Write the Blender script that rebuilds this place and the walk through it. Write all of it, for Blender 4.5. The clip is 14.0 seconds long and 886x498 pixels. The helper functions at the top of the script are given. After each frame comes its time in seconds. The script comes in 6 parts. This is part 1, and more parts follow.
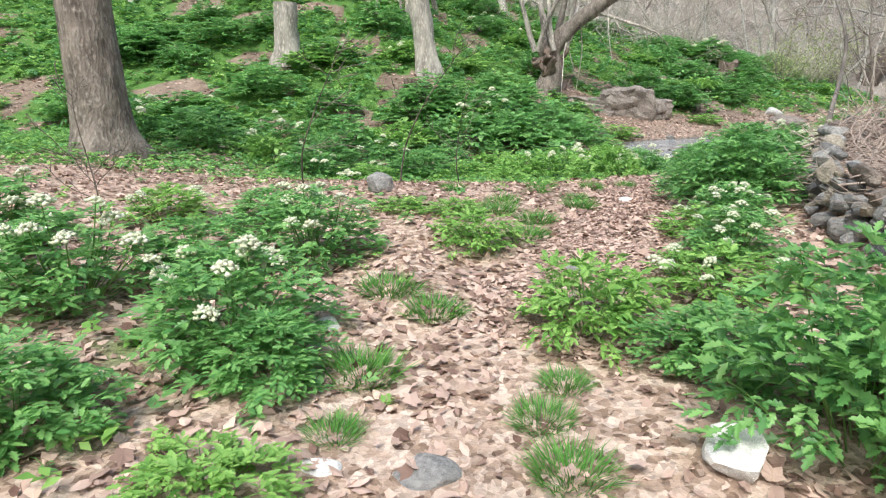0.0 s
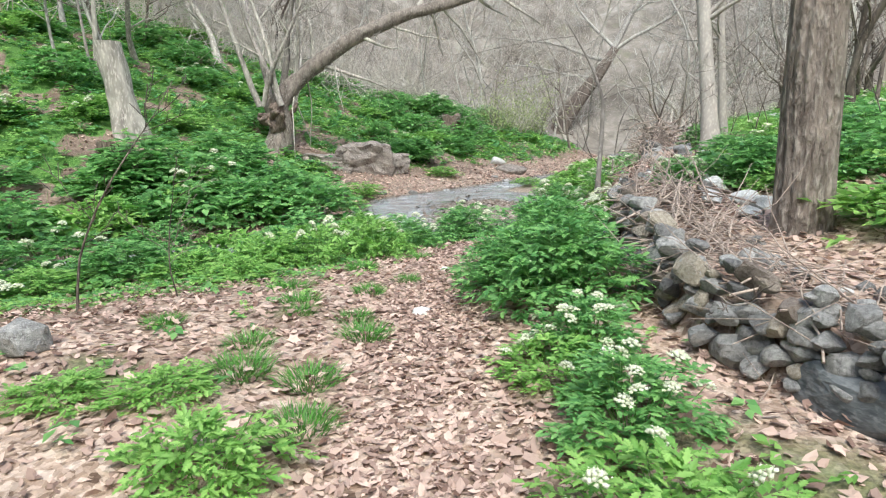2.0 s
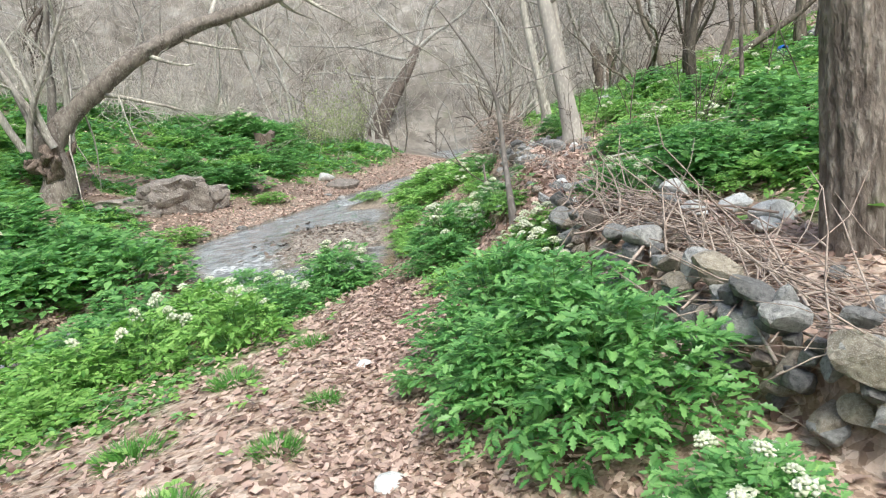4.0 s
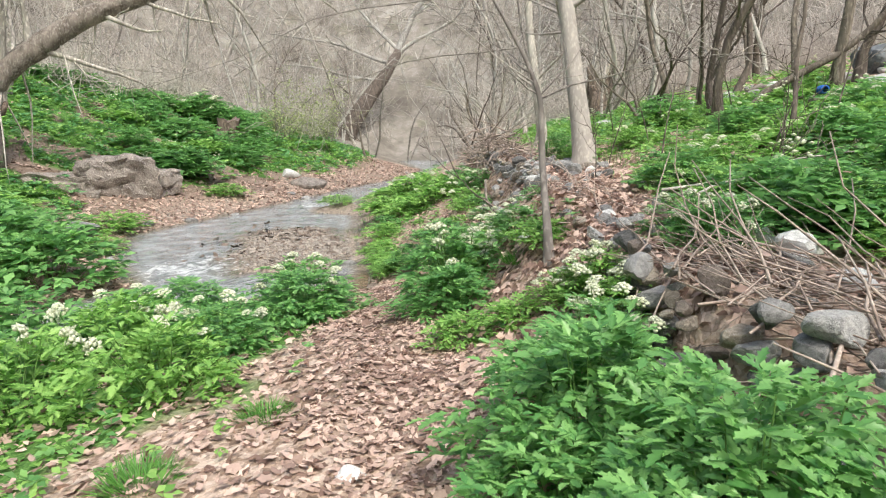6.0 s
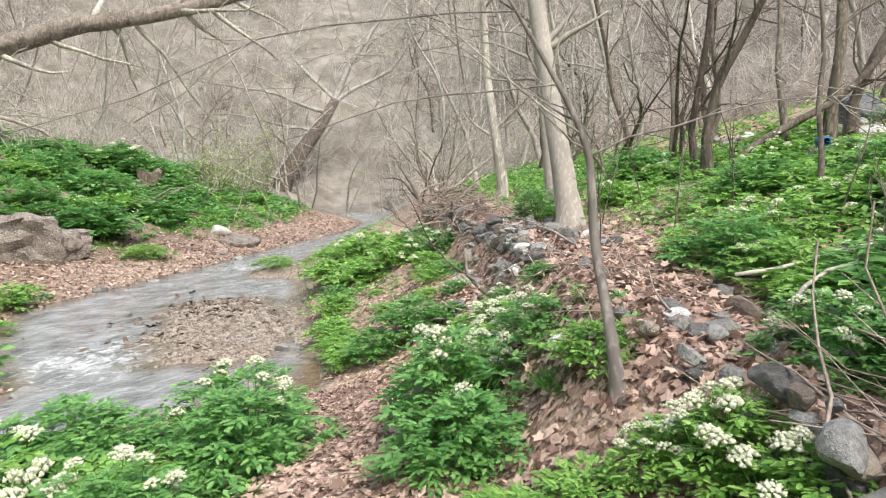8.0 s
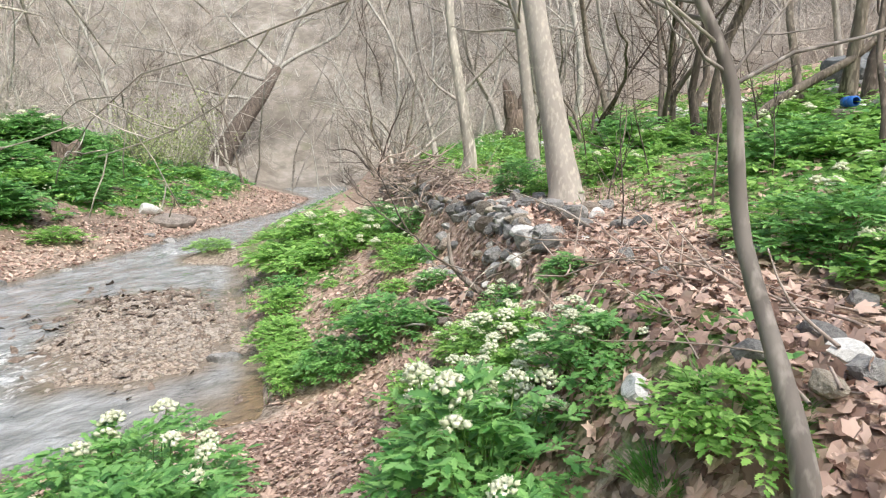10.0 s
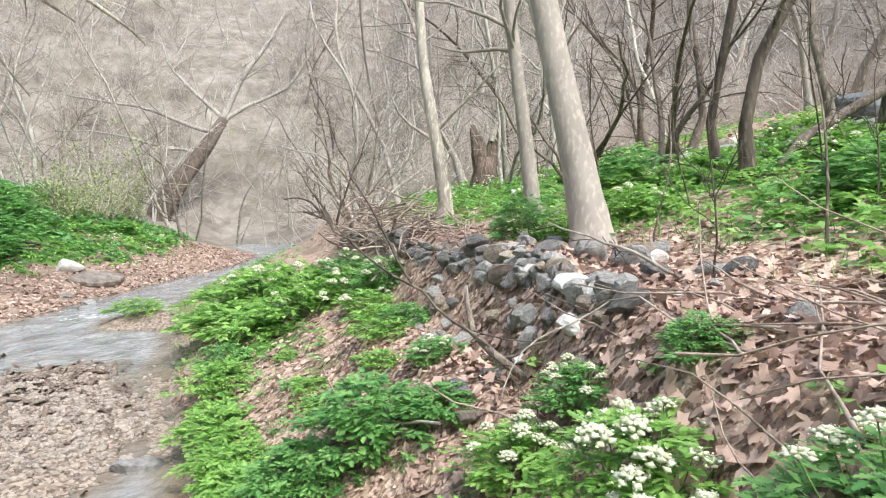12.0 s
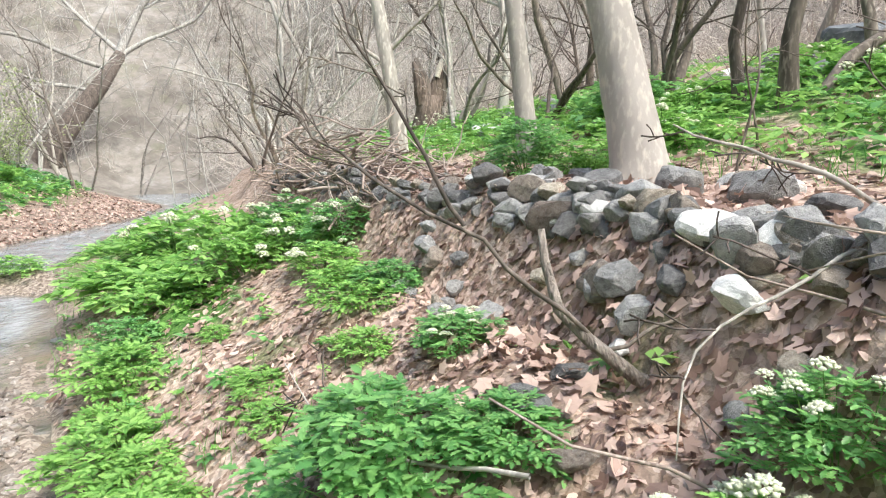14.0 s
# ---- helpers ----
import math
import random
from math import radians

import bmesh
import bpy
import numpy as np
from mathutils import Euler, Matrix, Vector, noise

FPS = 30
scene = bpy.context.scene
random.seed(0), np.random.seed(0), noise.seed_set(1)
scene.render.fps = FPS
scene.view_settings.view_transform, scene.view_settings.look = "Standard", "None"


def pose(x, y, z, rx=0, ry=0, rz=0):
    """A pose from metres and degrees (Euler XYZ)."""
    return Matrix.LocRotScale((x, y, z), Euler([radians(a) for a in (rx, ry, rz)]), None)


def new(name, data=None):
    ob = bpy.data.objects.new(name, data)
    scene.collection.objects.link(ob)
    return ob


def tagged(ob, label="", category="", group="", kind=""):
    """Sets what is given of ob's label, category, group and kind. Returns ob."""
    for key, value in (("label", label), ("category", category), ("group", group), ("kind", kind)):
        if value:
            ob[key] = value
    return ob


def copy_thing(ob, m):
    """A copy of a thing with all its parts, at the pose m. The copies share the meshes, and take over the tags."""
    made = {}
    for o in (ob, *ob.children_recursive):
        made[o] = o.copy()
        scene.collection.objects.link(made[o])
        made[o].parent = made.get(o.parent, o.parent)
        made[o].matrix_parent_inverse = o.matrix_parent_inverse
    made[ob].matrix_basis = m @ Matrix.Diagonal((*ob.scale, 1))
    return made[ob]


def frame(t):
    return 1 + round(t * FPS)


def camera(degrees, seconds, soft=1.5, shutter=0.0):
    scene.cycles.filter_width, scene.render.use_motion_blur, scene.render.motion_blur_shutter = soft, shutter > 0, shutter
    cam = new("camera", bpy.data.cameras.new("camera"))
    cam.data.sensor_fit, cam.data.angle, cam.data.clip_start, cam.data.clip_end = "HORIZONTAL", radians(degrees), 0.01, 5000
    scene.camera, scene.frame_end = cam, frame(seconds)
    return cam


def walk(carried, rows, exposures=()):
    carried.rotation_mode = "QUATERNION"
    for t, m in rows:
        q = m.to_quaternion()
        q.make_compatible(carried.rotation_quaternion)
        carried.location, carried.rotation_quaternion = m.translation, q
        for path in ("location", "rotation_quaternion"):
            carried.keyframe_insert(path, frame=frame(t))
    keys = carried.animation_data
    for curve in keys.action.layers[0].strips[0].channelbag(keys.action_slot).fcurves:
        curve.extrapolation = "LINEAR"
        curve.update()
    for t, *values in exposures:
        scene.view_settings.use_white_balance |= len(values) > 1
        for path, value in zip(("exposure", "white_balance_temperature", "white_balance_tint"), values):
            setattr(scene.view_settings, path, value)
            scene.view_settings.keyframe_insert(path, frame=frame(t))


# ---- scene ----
cam = camera(70.0, 14.0, soft=1.2)
METRES, EYE, TILT, LEAN, TURN = 12.0, 1.5, -15.5, 0.0, 0.0
ROWS = [
    (0.0, 0.0, 0.0, 0.0, 0.0, 0.0, -0.0),
    (0.5, 0.0112, 0.0396, 0.0077, -6.48, 3.79, 3.99),
    (1.0, 0.0193, 0.0748, 0.0245, -10.43, 3.73, 4.5),
    (1.5, 0.0136, 0.1193, 0.0428, -16.65, 2.52, 7.45),
    (2.0, 0.0149, 0.1565, 0.0535, -22.89, 3.04, 7.13),
    (2.5, 0.0231, 0.1944, 0.0727, -23.6, 2.29, 10.62),
    (3.0, 0.0244, 0.235, 0.09, -31.32, 1.01, 12.53),
    (5.5, 0.0844, 0.3866, 0.129, -42.47, 0.24, 17.94),
    (6.0, 0.0951, 0.4162, 0.1318, -42.88, 0.14, 11.57),
    (6.5, 0.1083, 0.4439, 0.1452, -44.1, 1.84, 13.0),
    (7.0, 0.1327, 0.4765, 0.1527, -41.22, -0.24, 17.32),
    (7.5, 0.1456, 0.4993, 0.1584, -43.16, 3.03, 11.33),
    (8.0, 0.1628, 0.5246, 0.1708, -48.88, 3.16, 12.85),
    (8.5, 0.1919, 0.5467, 0.1724, -52.79, -1.68, 18.36),
    (9.0, 0.2084, 0.5673, 0.1798, -51.22, 0.4, 13.28),
    (11.5, 0.3113, 0.6958, 0.1948, -58.06, -0.34, 16.38),
    (12.0, 0.3316, 0.7203, 0.1965, -58.46, 3.89, 14.36),
    (12.5, 0.35, 0.7471, 0.1995, -65.62, -0.47, 13.1),
    (13.0, 0.375, 0.7739, 0.2034, -62.51, 0.09, 15.93),
    (13.5, 0.3984, 0.801, 0.2039, -68.69, -0.23, 13.3),
    (14.0, 0.4212, 0.8217, 0.2052, -66.08, -2.12, 14.59),
]
walk(cam, [(t, pose(0, 0, EYE, TILT, LEAN, TURN) @ pose(METRES * x, METRES * y, METRES * z, 90 + pitch, roll, yaw)) for t, x, y, z, yaw, pitch, roll in ROWS], exposures=[(0.0, 0.84, 6300, 6), (0.6, 0.9, 6300, 6), (1.5, 0.87, 6200, 4), (3.2, 0.84, 6150, 3), (5.5, 0.88, 6600, 5), (9.0, 0.98, 6650, 7), (11.5, 1.07, 6450, 7), (13.0, 1.26, 6350, 6), (14.0, 1.29, 6350, 6)])

# ---- daylight: an overcast spring day ----
world = bpy.data.worlds.new("sky")
scene.world = world
world.use_nodes = True
sky = world.node_tree.nodes.new("ShaderNodeTexSky")
sky.sky_type, sky.sun_disc, sky.sun_elevation, sky.sun_rotation = "NISHITA", False, radians(58), radians(200)
sky.air_density, sky.dust_density, sky.ozone_density = 1.0, 4.0, 1.0
world.node_tree.nodes["Background"].inputs["Strength"].default_value = 0.15
world.node_tree.links.new(sky.outputs[0], world.node_tree.nodes["Background"].inputs["Color"])
sun_data = bpy.data.lights.new("sun", "SUN")
sun_data.energy, sun_data.angle, sun_data.color = 1.5, radians(25), (1.0, 0.97, 0.92)
sun = new("sun", sun_data)
sun.matrix_world = pose(0, 0, 40, 32, 0, -20)


# ---- lie of the land ----
WATER = -0.42
STREAM_NEAR = [(-14.0, 11.4), (-5.0, 12.2), (0.5, 12.6), (3.0, 12.7), (4.6, 12.4), (5.9, 11.75), (6.6, 12.5), (7.7, 14.3), (9.4, 16.6), (11.2, 19.2), (14.5, 21.9), (22.8, 26.2), (29.0, 33.0)]
STREAM_FAR = [(-14.0, 12.6), (-5.0, 13.2), (0.4, 13.6), (2.6, 13.7), (4.0, 14.1), (4.4, 16.4), (5.4, 18.6), (7.6, 19.7), (9.9, 20.8), (13.6, 22.9), (18.2, 25.0), (21.5, 27.6), (26.0, 35.0)]
WALL = [(2.2, -6.0), (2.7, 2.4), (2.85, 4.5), (3.9, 6.4), (5.4, 8.0), (6.9, 9.45), (8.2, 10.65), (9.6, 12.4), (12.5, 15.8), (19.0, 22.0), (30.0, 28.0)]
TRACK = [(0.1, -3.0), (0.3, 1.0), (0.55, 2.6), (1.05, 4.2), (1.75, 5.9), (2.9, 7.4), (4.1, 8.75), (5.0, 10.1), (5.75, 11.4)]


def line_dist(x, y, line):
    """Distance to a polyline, and the side: above nought on its left."""
    best, side = np.full(np.shape(x), 1e9), np.zeros(np.shape(x))
    for (ax, ay), (bx, by) in zip(line, line[1:]):
        ex, ey = bx - ax, by - ay
        k = np.clip(((x - ax) * ex + (y - ay) * ey) / (ex * ex + ey * ey), 0, 1)
        d = np.hypot(x - ax - k * ex, y - ay - k * ey)
        s = ex * (y - ay) - ey * (x - ax)
        side = np.where(d < best, s, side)
        best = np.minimum(best, d)
    return np.where(side > 0, best, -best)


def ease(a, b, v):
    k = np.clip((v - a) / (b - a), 0, 1)
    return k * k * (3 - 2 * k)


def ripple(x, y, size, seed=0.0):
    """Cheap uneven ground, between about -1 and 1."""
    u, v = x / size + seed, y / size - seed
    return (np.sin(1.7 * u + 1.3 * np.sin(1.1 * v)) * np.cos(1.9 * v + 1.2 * np.sin(0.9 * u)) + 0.5 * np.sin(3.9 * u - 2.3 * v) * np.sin(3.1 * v + 1.7 * u)) / 1.4


def land(x, y):
    """Height of the ground."""
    x, y = np.asarray(x, float), np.asarray(y, float)
    near, far, wall = line_dist(x, y, STREAM_NEAR), line_dist(x, y, STREAM_FAR), line_dist(x, y, WALL)
    track = np.abs(line_dist(x, y, TRACK))
    # the bank between water and wall
    foot = 0.36 + 0.22 * ease(3.0, 8.0, y)
    f = np.maximum(-near, 0) / (np.maximum(-near, 0) + np.maximum(wall, 0) + 1e-6)
    bank = np.interp(f, [0, 0.06, 0.18, 0.42, 0.74, 1.0], [-0.46, -0.36, -0.3, -0.16, 0.27, 0.0]) + ease(0.74, 1, f) * foot
    bank = bank + 0.22 * ease(6.0, 7.3, x) * ease(0.05, 0.4, f) * ease(1.0, 0.6, f)
    bank = bank - 0.22 * ease(-1.5, 3.5, -y + 1.5) + 0.85 * ease(1.0, 6.0, -x)
    bank = bank + 0.33 * np.exp(-(((x + 1.4) / 2.4) ** 2) - ((y - 6.6) / 2.3) ** 2)
    bank = bank + (0.03 * ripple(x, y, 0.7) + 0.012 * ripple(x, y, 0.21, 4)) * ease(0.2, 0.9, track)
    # the terrace behind the wall
    r = np.maximum(-wall, 0)
    shelf = 0.73 + 0.26 * ease(3.5, 9.5, y) + 0.1 * r + 0.15 * np.maximum(r - 1, 0) - 0.04 * np.maximum(r - 5, 0) + 0.05 * ripple(x, y, 1.3)
    # the far bank and its slope
    d = np.maximum(far, 0)
    steep = 0.5 - 0.15 * ease(0.0, 12.0, x)
    slope = -0.44 + 0.42 * ease(0.0, 2.2, d) + steep * np.maximum(d - 2.0, 0) * (1 - 0.4 * ease(9, 18, d) * ease(0, 8, x)) + 0.09 * ripple(x, y, 1.6) * ease(0.5, 3, d)
    bed = WATER - 0.14 + 0.05 * ripple(x, y, 0.5)
    wet = (near > 0) & (far < 0)
    # where the wall has fallen, litter slopes up to the terrace
    fallen = 0.12 + 0.9 * ease(7.0, 8.2, y) - 0.5 * ease(9.3, 10.0, y)
    climb = ease(0.0, 1.0, 1 - np.maximum(wall, 0) / fallen)
    bank = np.where(wall > 0, bank + (shelf - bank) * climb * ease(0.2, 0.6, -near), bank)
    h = np.where(wall < 0, shelf, np.where(far > 0, slope, np.where(wet, bed, bank)))
    soft = ease(0.0, 0.35, np.minimum(near, -far))
    h = np.where(wet, -0.46 * (1 - soft) + bed * soft, h)
    # the gravel bar in the water
    h = h + np.where(wet, 0.26 * np.exp(-(((x - 6.85) * 0.5 + (y - 15.1) * 0.86) / 2.3) ** 4 - (((x - 6.85) * 0.86 - (y - 15.1) * 0.5) / 0.95) ** 2) + 0.32 * np.exp(-(((x - 10.35) / 0.6) ** 2) - ((y - 18.6) / 0.8) ** 2), 0)
    # the valley's sides
    ang = np.arctan2(y - 8, x - 5)
    reach = np.hypot(x - 5, y - 8)
    start = 27 + 5 * np.cos(ang - 1.1) - 4 * ease(1.9, 3.0, np.abs(ang))
    rise = np.maximum(reach - start, 0)
    return h + 0.62 * rise * ease(0, 14, rise) * (1 - 0.3 * ease(40, 120, rise)) + 0.5 * ripple(x, y, 5.0, 2) * ease(0, 10, rise)


# ---- materials ----
def mat(name, c1, c2, scale=6.0, rough=0.85, bump=0.3, fine=60.0, stretch=(1, 1, 1), random=0.0, c3=None, spec=0.3, dist=0.01):
    """A surface of two colours at two scales, with relief; random: how far one object differs from the next."""
    m = bpy.data.materials.new(name)
    m.use_nodes = True
    n, l = m.node_tree.nodes, m.node_tree.links
    b = n["Principled BSDF"]
    b.inputs["Roughness"].default_value, b.inputs["Specular IOR Level"].default_value = rough, spec
    co, mp = n.new("ShaderNodeTexCoord"), n.new("ShaderNodeMapping")
    mp.inputs["Scale"].default_value = stretch
    l.new(co.outputs["Object"], mp.inputs["Vector"])
    big, small = n.new("ShaderNodeTexNoise"), n.new("ShaderNodeTexNoise")
    big.inputs["Scale"].default_value, big.inputs["Detail"].default_value = scale, 6
    small.inputs["Scale"].default_value, small.inputs["Detail"].default_value = fine, 4
    for t in (big, small):
        l.new(mp.outputs[0], t.inputs["Vector"])
    ramp = n.new("ShaderNodeValToRGB")
    ramp.color_ramp.elements[0].position, ramp.color_ramp.elements[1].position = 0.34, 0.66
    ramp.color_ramp.elements[0].color, ramp.color_ramp.elements[1].color = (*c1, 1), (*c2, 1)
    l.new(big.outputs["Fac"], ramp.inputs[0])
    out = ramp.outputs[0]
    mix = n.new("ShaderNodeMix")
    mix.data_type, mix.blend_type = "RGBA", "MIX"
    r2 = n.new("ShaderNodeValToRGB")
    r2.color_ramp.elements[0].position, r2.color_ramp.elements[1].position = 0.5, 0.68
    l.new(small.outputs["Fac"], r2.inputs[0])
    l.new(r2.outputs[0], mix.inputs["Factor"])
    l.new(out, mix.inputs["A"])
    mix.inputs["B"].default_value = (*(c3 or [min(1, v * 1.35) for v in c2]), 1)
    out = mix.outputs["Result"]
    if random:
        info, hsv, mr, mh = n.new("ShaderNodeObjectInfo"), n.new("ShaderNodeHueSaturation"), n.new("ShaderNodeMapRange"), n.new("ShaderNodeMapRange")
        mr.inputs["To Min"].default_value, mr.inputs["To Max"].default_value = 1 - random, 1 + random
        mh.inputs["To Min"].default_value, mh.inputs["To Max"].default_value = 0.5 - 0.05 * random, 0.5 + 0.05 * random
        l.new(info.outputs["Random"], mr.inputs["Value"])
        l.new(info.outputs["Random"], mh.inputs["Value"])
        l.new(mr.outputs[0], hsv.inputs["Value"])
        l.new(mh.outputs[0], hsv.inputs["Hue"])
        l.new(out, hsv.inputs["Color"])
        out = hsv.outputs[0]
    l.new(out, b.inputs["Base Color"])
    if bump:
        add, bp = n.new("ShaderNodeMath"), n.new("ShaderNodeBump")
        l.new(big.outputs["Fac"], add.inputs[0])
        l.new(small.outputs["Fac"], add.inputs[1])
        bp.inputs["Strength"].default_value, bp.inputs["Distance"].default_value = bump, dist
        l.new(add.outputs[0], bp.inputs["Height"])
        l.new(bp.outputs[0], b.inputs["Normal"])
    return m


def leaf_mat(name, dark, light, through_light=0.35, rough=0.5, scale=9.0):
    """Leaves: each blade has its own tone, and lets some light through."""
    m = bpy.data.materials.new(name)
    m.use_nodes = True
    n, l = m.node_tree.nodes, m.node_tree.links
    b = n["Principled BSDF"]
    b.inputs["Roughness"].default_value, b.inputs["Specular IOR Level"].default_value = rough, 0.5
    geo, ramp, noise_t, add = n.new("ShaderNodeNewGeometry"), n.new("ShaderNodeValToRGB"), n.new("ShaderNodeTexNoise"), n.new("ShaderNodeMath")
    co = n.new("ShaderNodeTexCoord")
    noise_t.inputs["Scale"].default_value, noise_t.inputs["Detail"].default_value = scale, 3
    l.new(co.outputs["Object"], noise_t.inputs["Vector"])
    add.operation = "MULTIPLY_ADD"
    add.inputs[1].default_value = 0.72
    l.new(geo.outputs["Random Per Island"], add.inputs[0])
    half = n.new("ShaderNodeMath")
    half.operation = "MULTIPLY"
    half.inputs[1].default_value = 0.28
    l.new(noise_t.outputs["Fac"], half.inputs[0])
    l.new(half.outputs[0], add.inputs[2])
    ramp.color_ramp.elements[0].position, ramp.color_ramp.elements[1].position = 0.12, 0.88
    ramp.color_ramp.elements[0].color, ramp.color_ramp.elements[1].color = (*dark, 1), (*light, 1)
    l.new(add.outputs[0], ramp.inputs[0])
    l.new(ramp.outputs[0], b.inputs["Base Color"])
    if through_light:
        tr, mixs = n.new("ShaderNodeBsdfTranslucent"), n.new("ShaderNodeMixShader")
        l.new(ramp.outputs[0], tr.inputs["Color"])
        mixs.inputs[0].default_value = through_light
        l.new(b.outputs[0], mixs.inputs[1])
        l.new(tr.outputs[0], mixs.inputs[2])
        l.new(mixs.outputs[0], n["Material Output"].inputs["Surface"])
    return m


LITTER_DARK, LITTER_LIGHT = (0.13, 0.07, 0.05), (0.72, 0.54, 0.45)
M_STONE = mat("grey_fieldstone", (0.165, 0.164, 0.16), (0.34, 0.335, 0.322), 5, 0.8, 0.7, 26, random=0.5, c3=(0.35, 0.35, 0.345), dist=0.02)
M_BROWNSTONE = mat("brown_fieldstone", (0.17, 0.14, 0.11), (0.34, 0.29, 0.235), 5, 0.85, 0.6, 38, random=0.4, c3=(0.46, 0.43, 0.38), dist=0.02)
M_PEBBLE = mat("tan_gravel", (0.15, 0.125, 0.105), (0.37, 0.325, 0.28), 9, 0.7, 0.2, 40, c3=(0.42, 0.385, 0.34))
# brush colour is lightened to paint in the distance haze
M_BRUSH = mat("hazed_brush", (0.38, 0.34, 0.3), (0.63, 0.59, 0.545), 2, 0.9, 0.0, 20, c3=(0.6, 0.54, 0.48))
M_SLATE = mat("dark_slate", (0.07, 0.08, 0.085), (0.16, 0.172, 0.18), 4, 0.75, 0.7, 11, c3=(0.21, 0.22, 0.225))
M_LEDGE = mat("brown_grey_rock", (0.14, 0.12, 0.105), (0.32, 0.28, 0.245), 4, 0.9, 0.8, 30, c3=(0.42, 0.385, 0.35), dist=0.04)
M_PALE = mat("pale_limestone", (0.44, 0.44, 0.42), (0.66, 0.66, 0.635), 6, 0.8, 0.4, 40, random=0.12)
M_BARK = mat("ridged_bark", (0.12, 0.1, 0.085), (0.29, 0.25, 0.215), 7, 0.9, 1.0, 30, (1, 1, 0.4), c3=(0.36, 0.325, 0.285), dist=0.04)
M_SMOOTH = mat("smooth_grey_bark", (0.3, 0.275, 0.25), (0.405, 0.375, 0.345), 4, 0.8, 0.3, 30, (1, 1, 0.4), c3=(0.47, 0.43, 0.38), random=0.15)
M_DARKBARK = mat("dark_bark", (0.07, 0.058, 0.048), (0.19, 0.16, 0.135), 7, 0.9, 0.6, 30, (1, 1, 0.3), random=0.3)
M_GREYBARK = mat("weathered_bark", (0.2, 0.18, 0.16), (0.42, 0.39, 0.35), 5, 0.9, 0.4, 25, (1, 1, 0.3), random=0.35)
# bark of background trees, paled in colour to stand in for haze
M_FAR = mat("hazed_grey_bark", (0.26, 0.25, 0.225), (0.48, 0.465, 0.425), 3, 0.9, 0.2, 20, (1, 1, 0.3), random=0.2)
M_TWIG = mat("dry_twigs", (0.21, 0.16, 0.13), (0.48, 0.4, 0.34), 7, 0.9, 0.3, 50, c3=(0.5, 0.42, 0.36))
M_CUT = mat("sawn_wood", (0.42, 0.37, 0.3), (0.62, 0.57, 0.48), 12, 0.85, 0.3, 60)
M_ROT = mat("rotten_wood", (0.09, 0.068, 0.055), (0.215, 0.17, 0.14), 10, 0.95, 0.8, 40, (1, 1, 0.2), dist=0.03)
M_BLUE = mat("blue_plastic", (0.02, 0.11, 0.42), (0.035, 0.16, 0.52), 6, 0.4, 0.1, 30)
M_SOIL = mat("damp_soil", (0.07, 0.05, 0.038), (0.16, 0.115, 0.085), 7, 0.95, 0.6, 40, random=0.1)
M_LITTER = leaf_mat("dead_leaves", LITTER_DARK, LITTER_LIGHT, 0.12, 0.75)
M_LEAF = leaf_mat("herb_leaves", (0.1, 0.28, 0.08), (0.3, 0.56, 0.18), 0.4, 0.36)
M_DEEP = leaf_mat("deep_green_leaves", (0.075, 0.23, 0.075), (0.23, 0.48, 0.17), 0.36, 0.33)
M_FRESH = leaf_mat("fresh_herb_leaves", (0.14, 0.33, 0.06), (0.38, 0.62, 0.17), 0.38, 0.5)
M_GRASS = leaf_mat("grass_blades", (0.06, 0.21, 0.03), (0.18, 0.42, 0.08), 0.35, 0.5)
M_STEM = mat("green_stems", (0.09, 0.2, 0.05), (0.17, 0.3, 0.08), 8, 0.6, 0.0, 40)
M_FLOWER = leaf_mat("cream_white_umbels", (0.62, 0.66, 0.44), (0.88, 0.89, 0.74), 0.2, 0.8)
M_BUDS = leaf_mat("spring_buds", (0.27, 0.33, 0.13), (0.46, 0.52, 0.27), 0.3, 0.7)


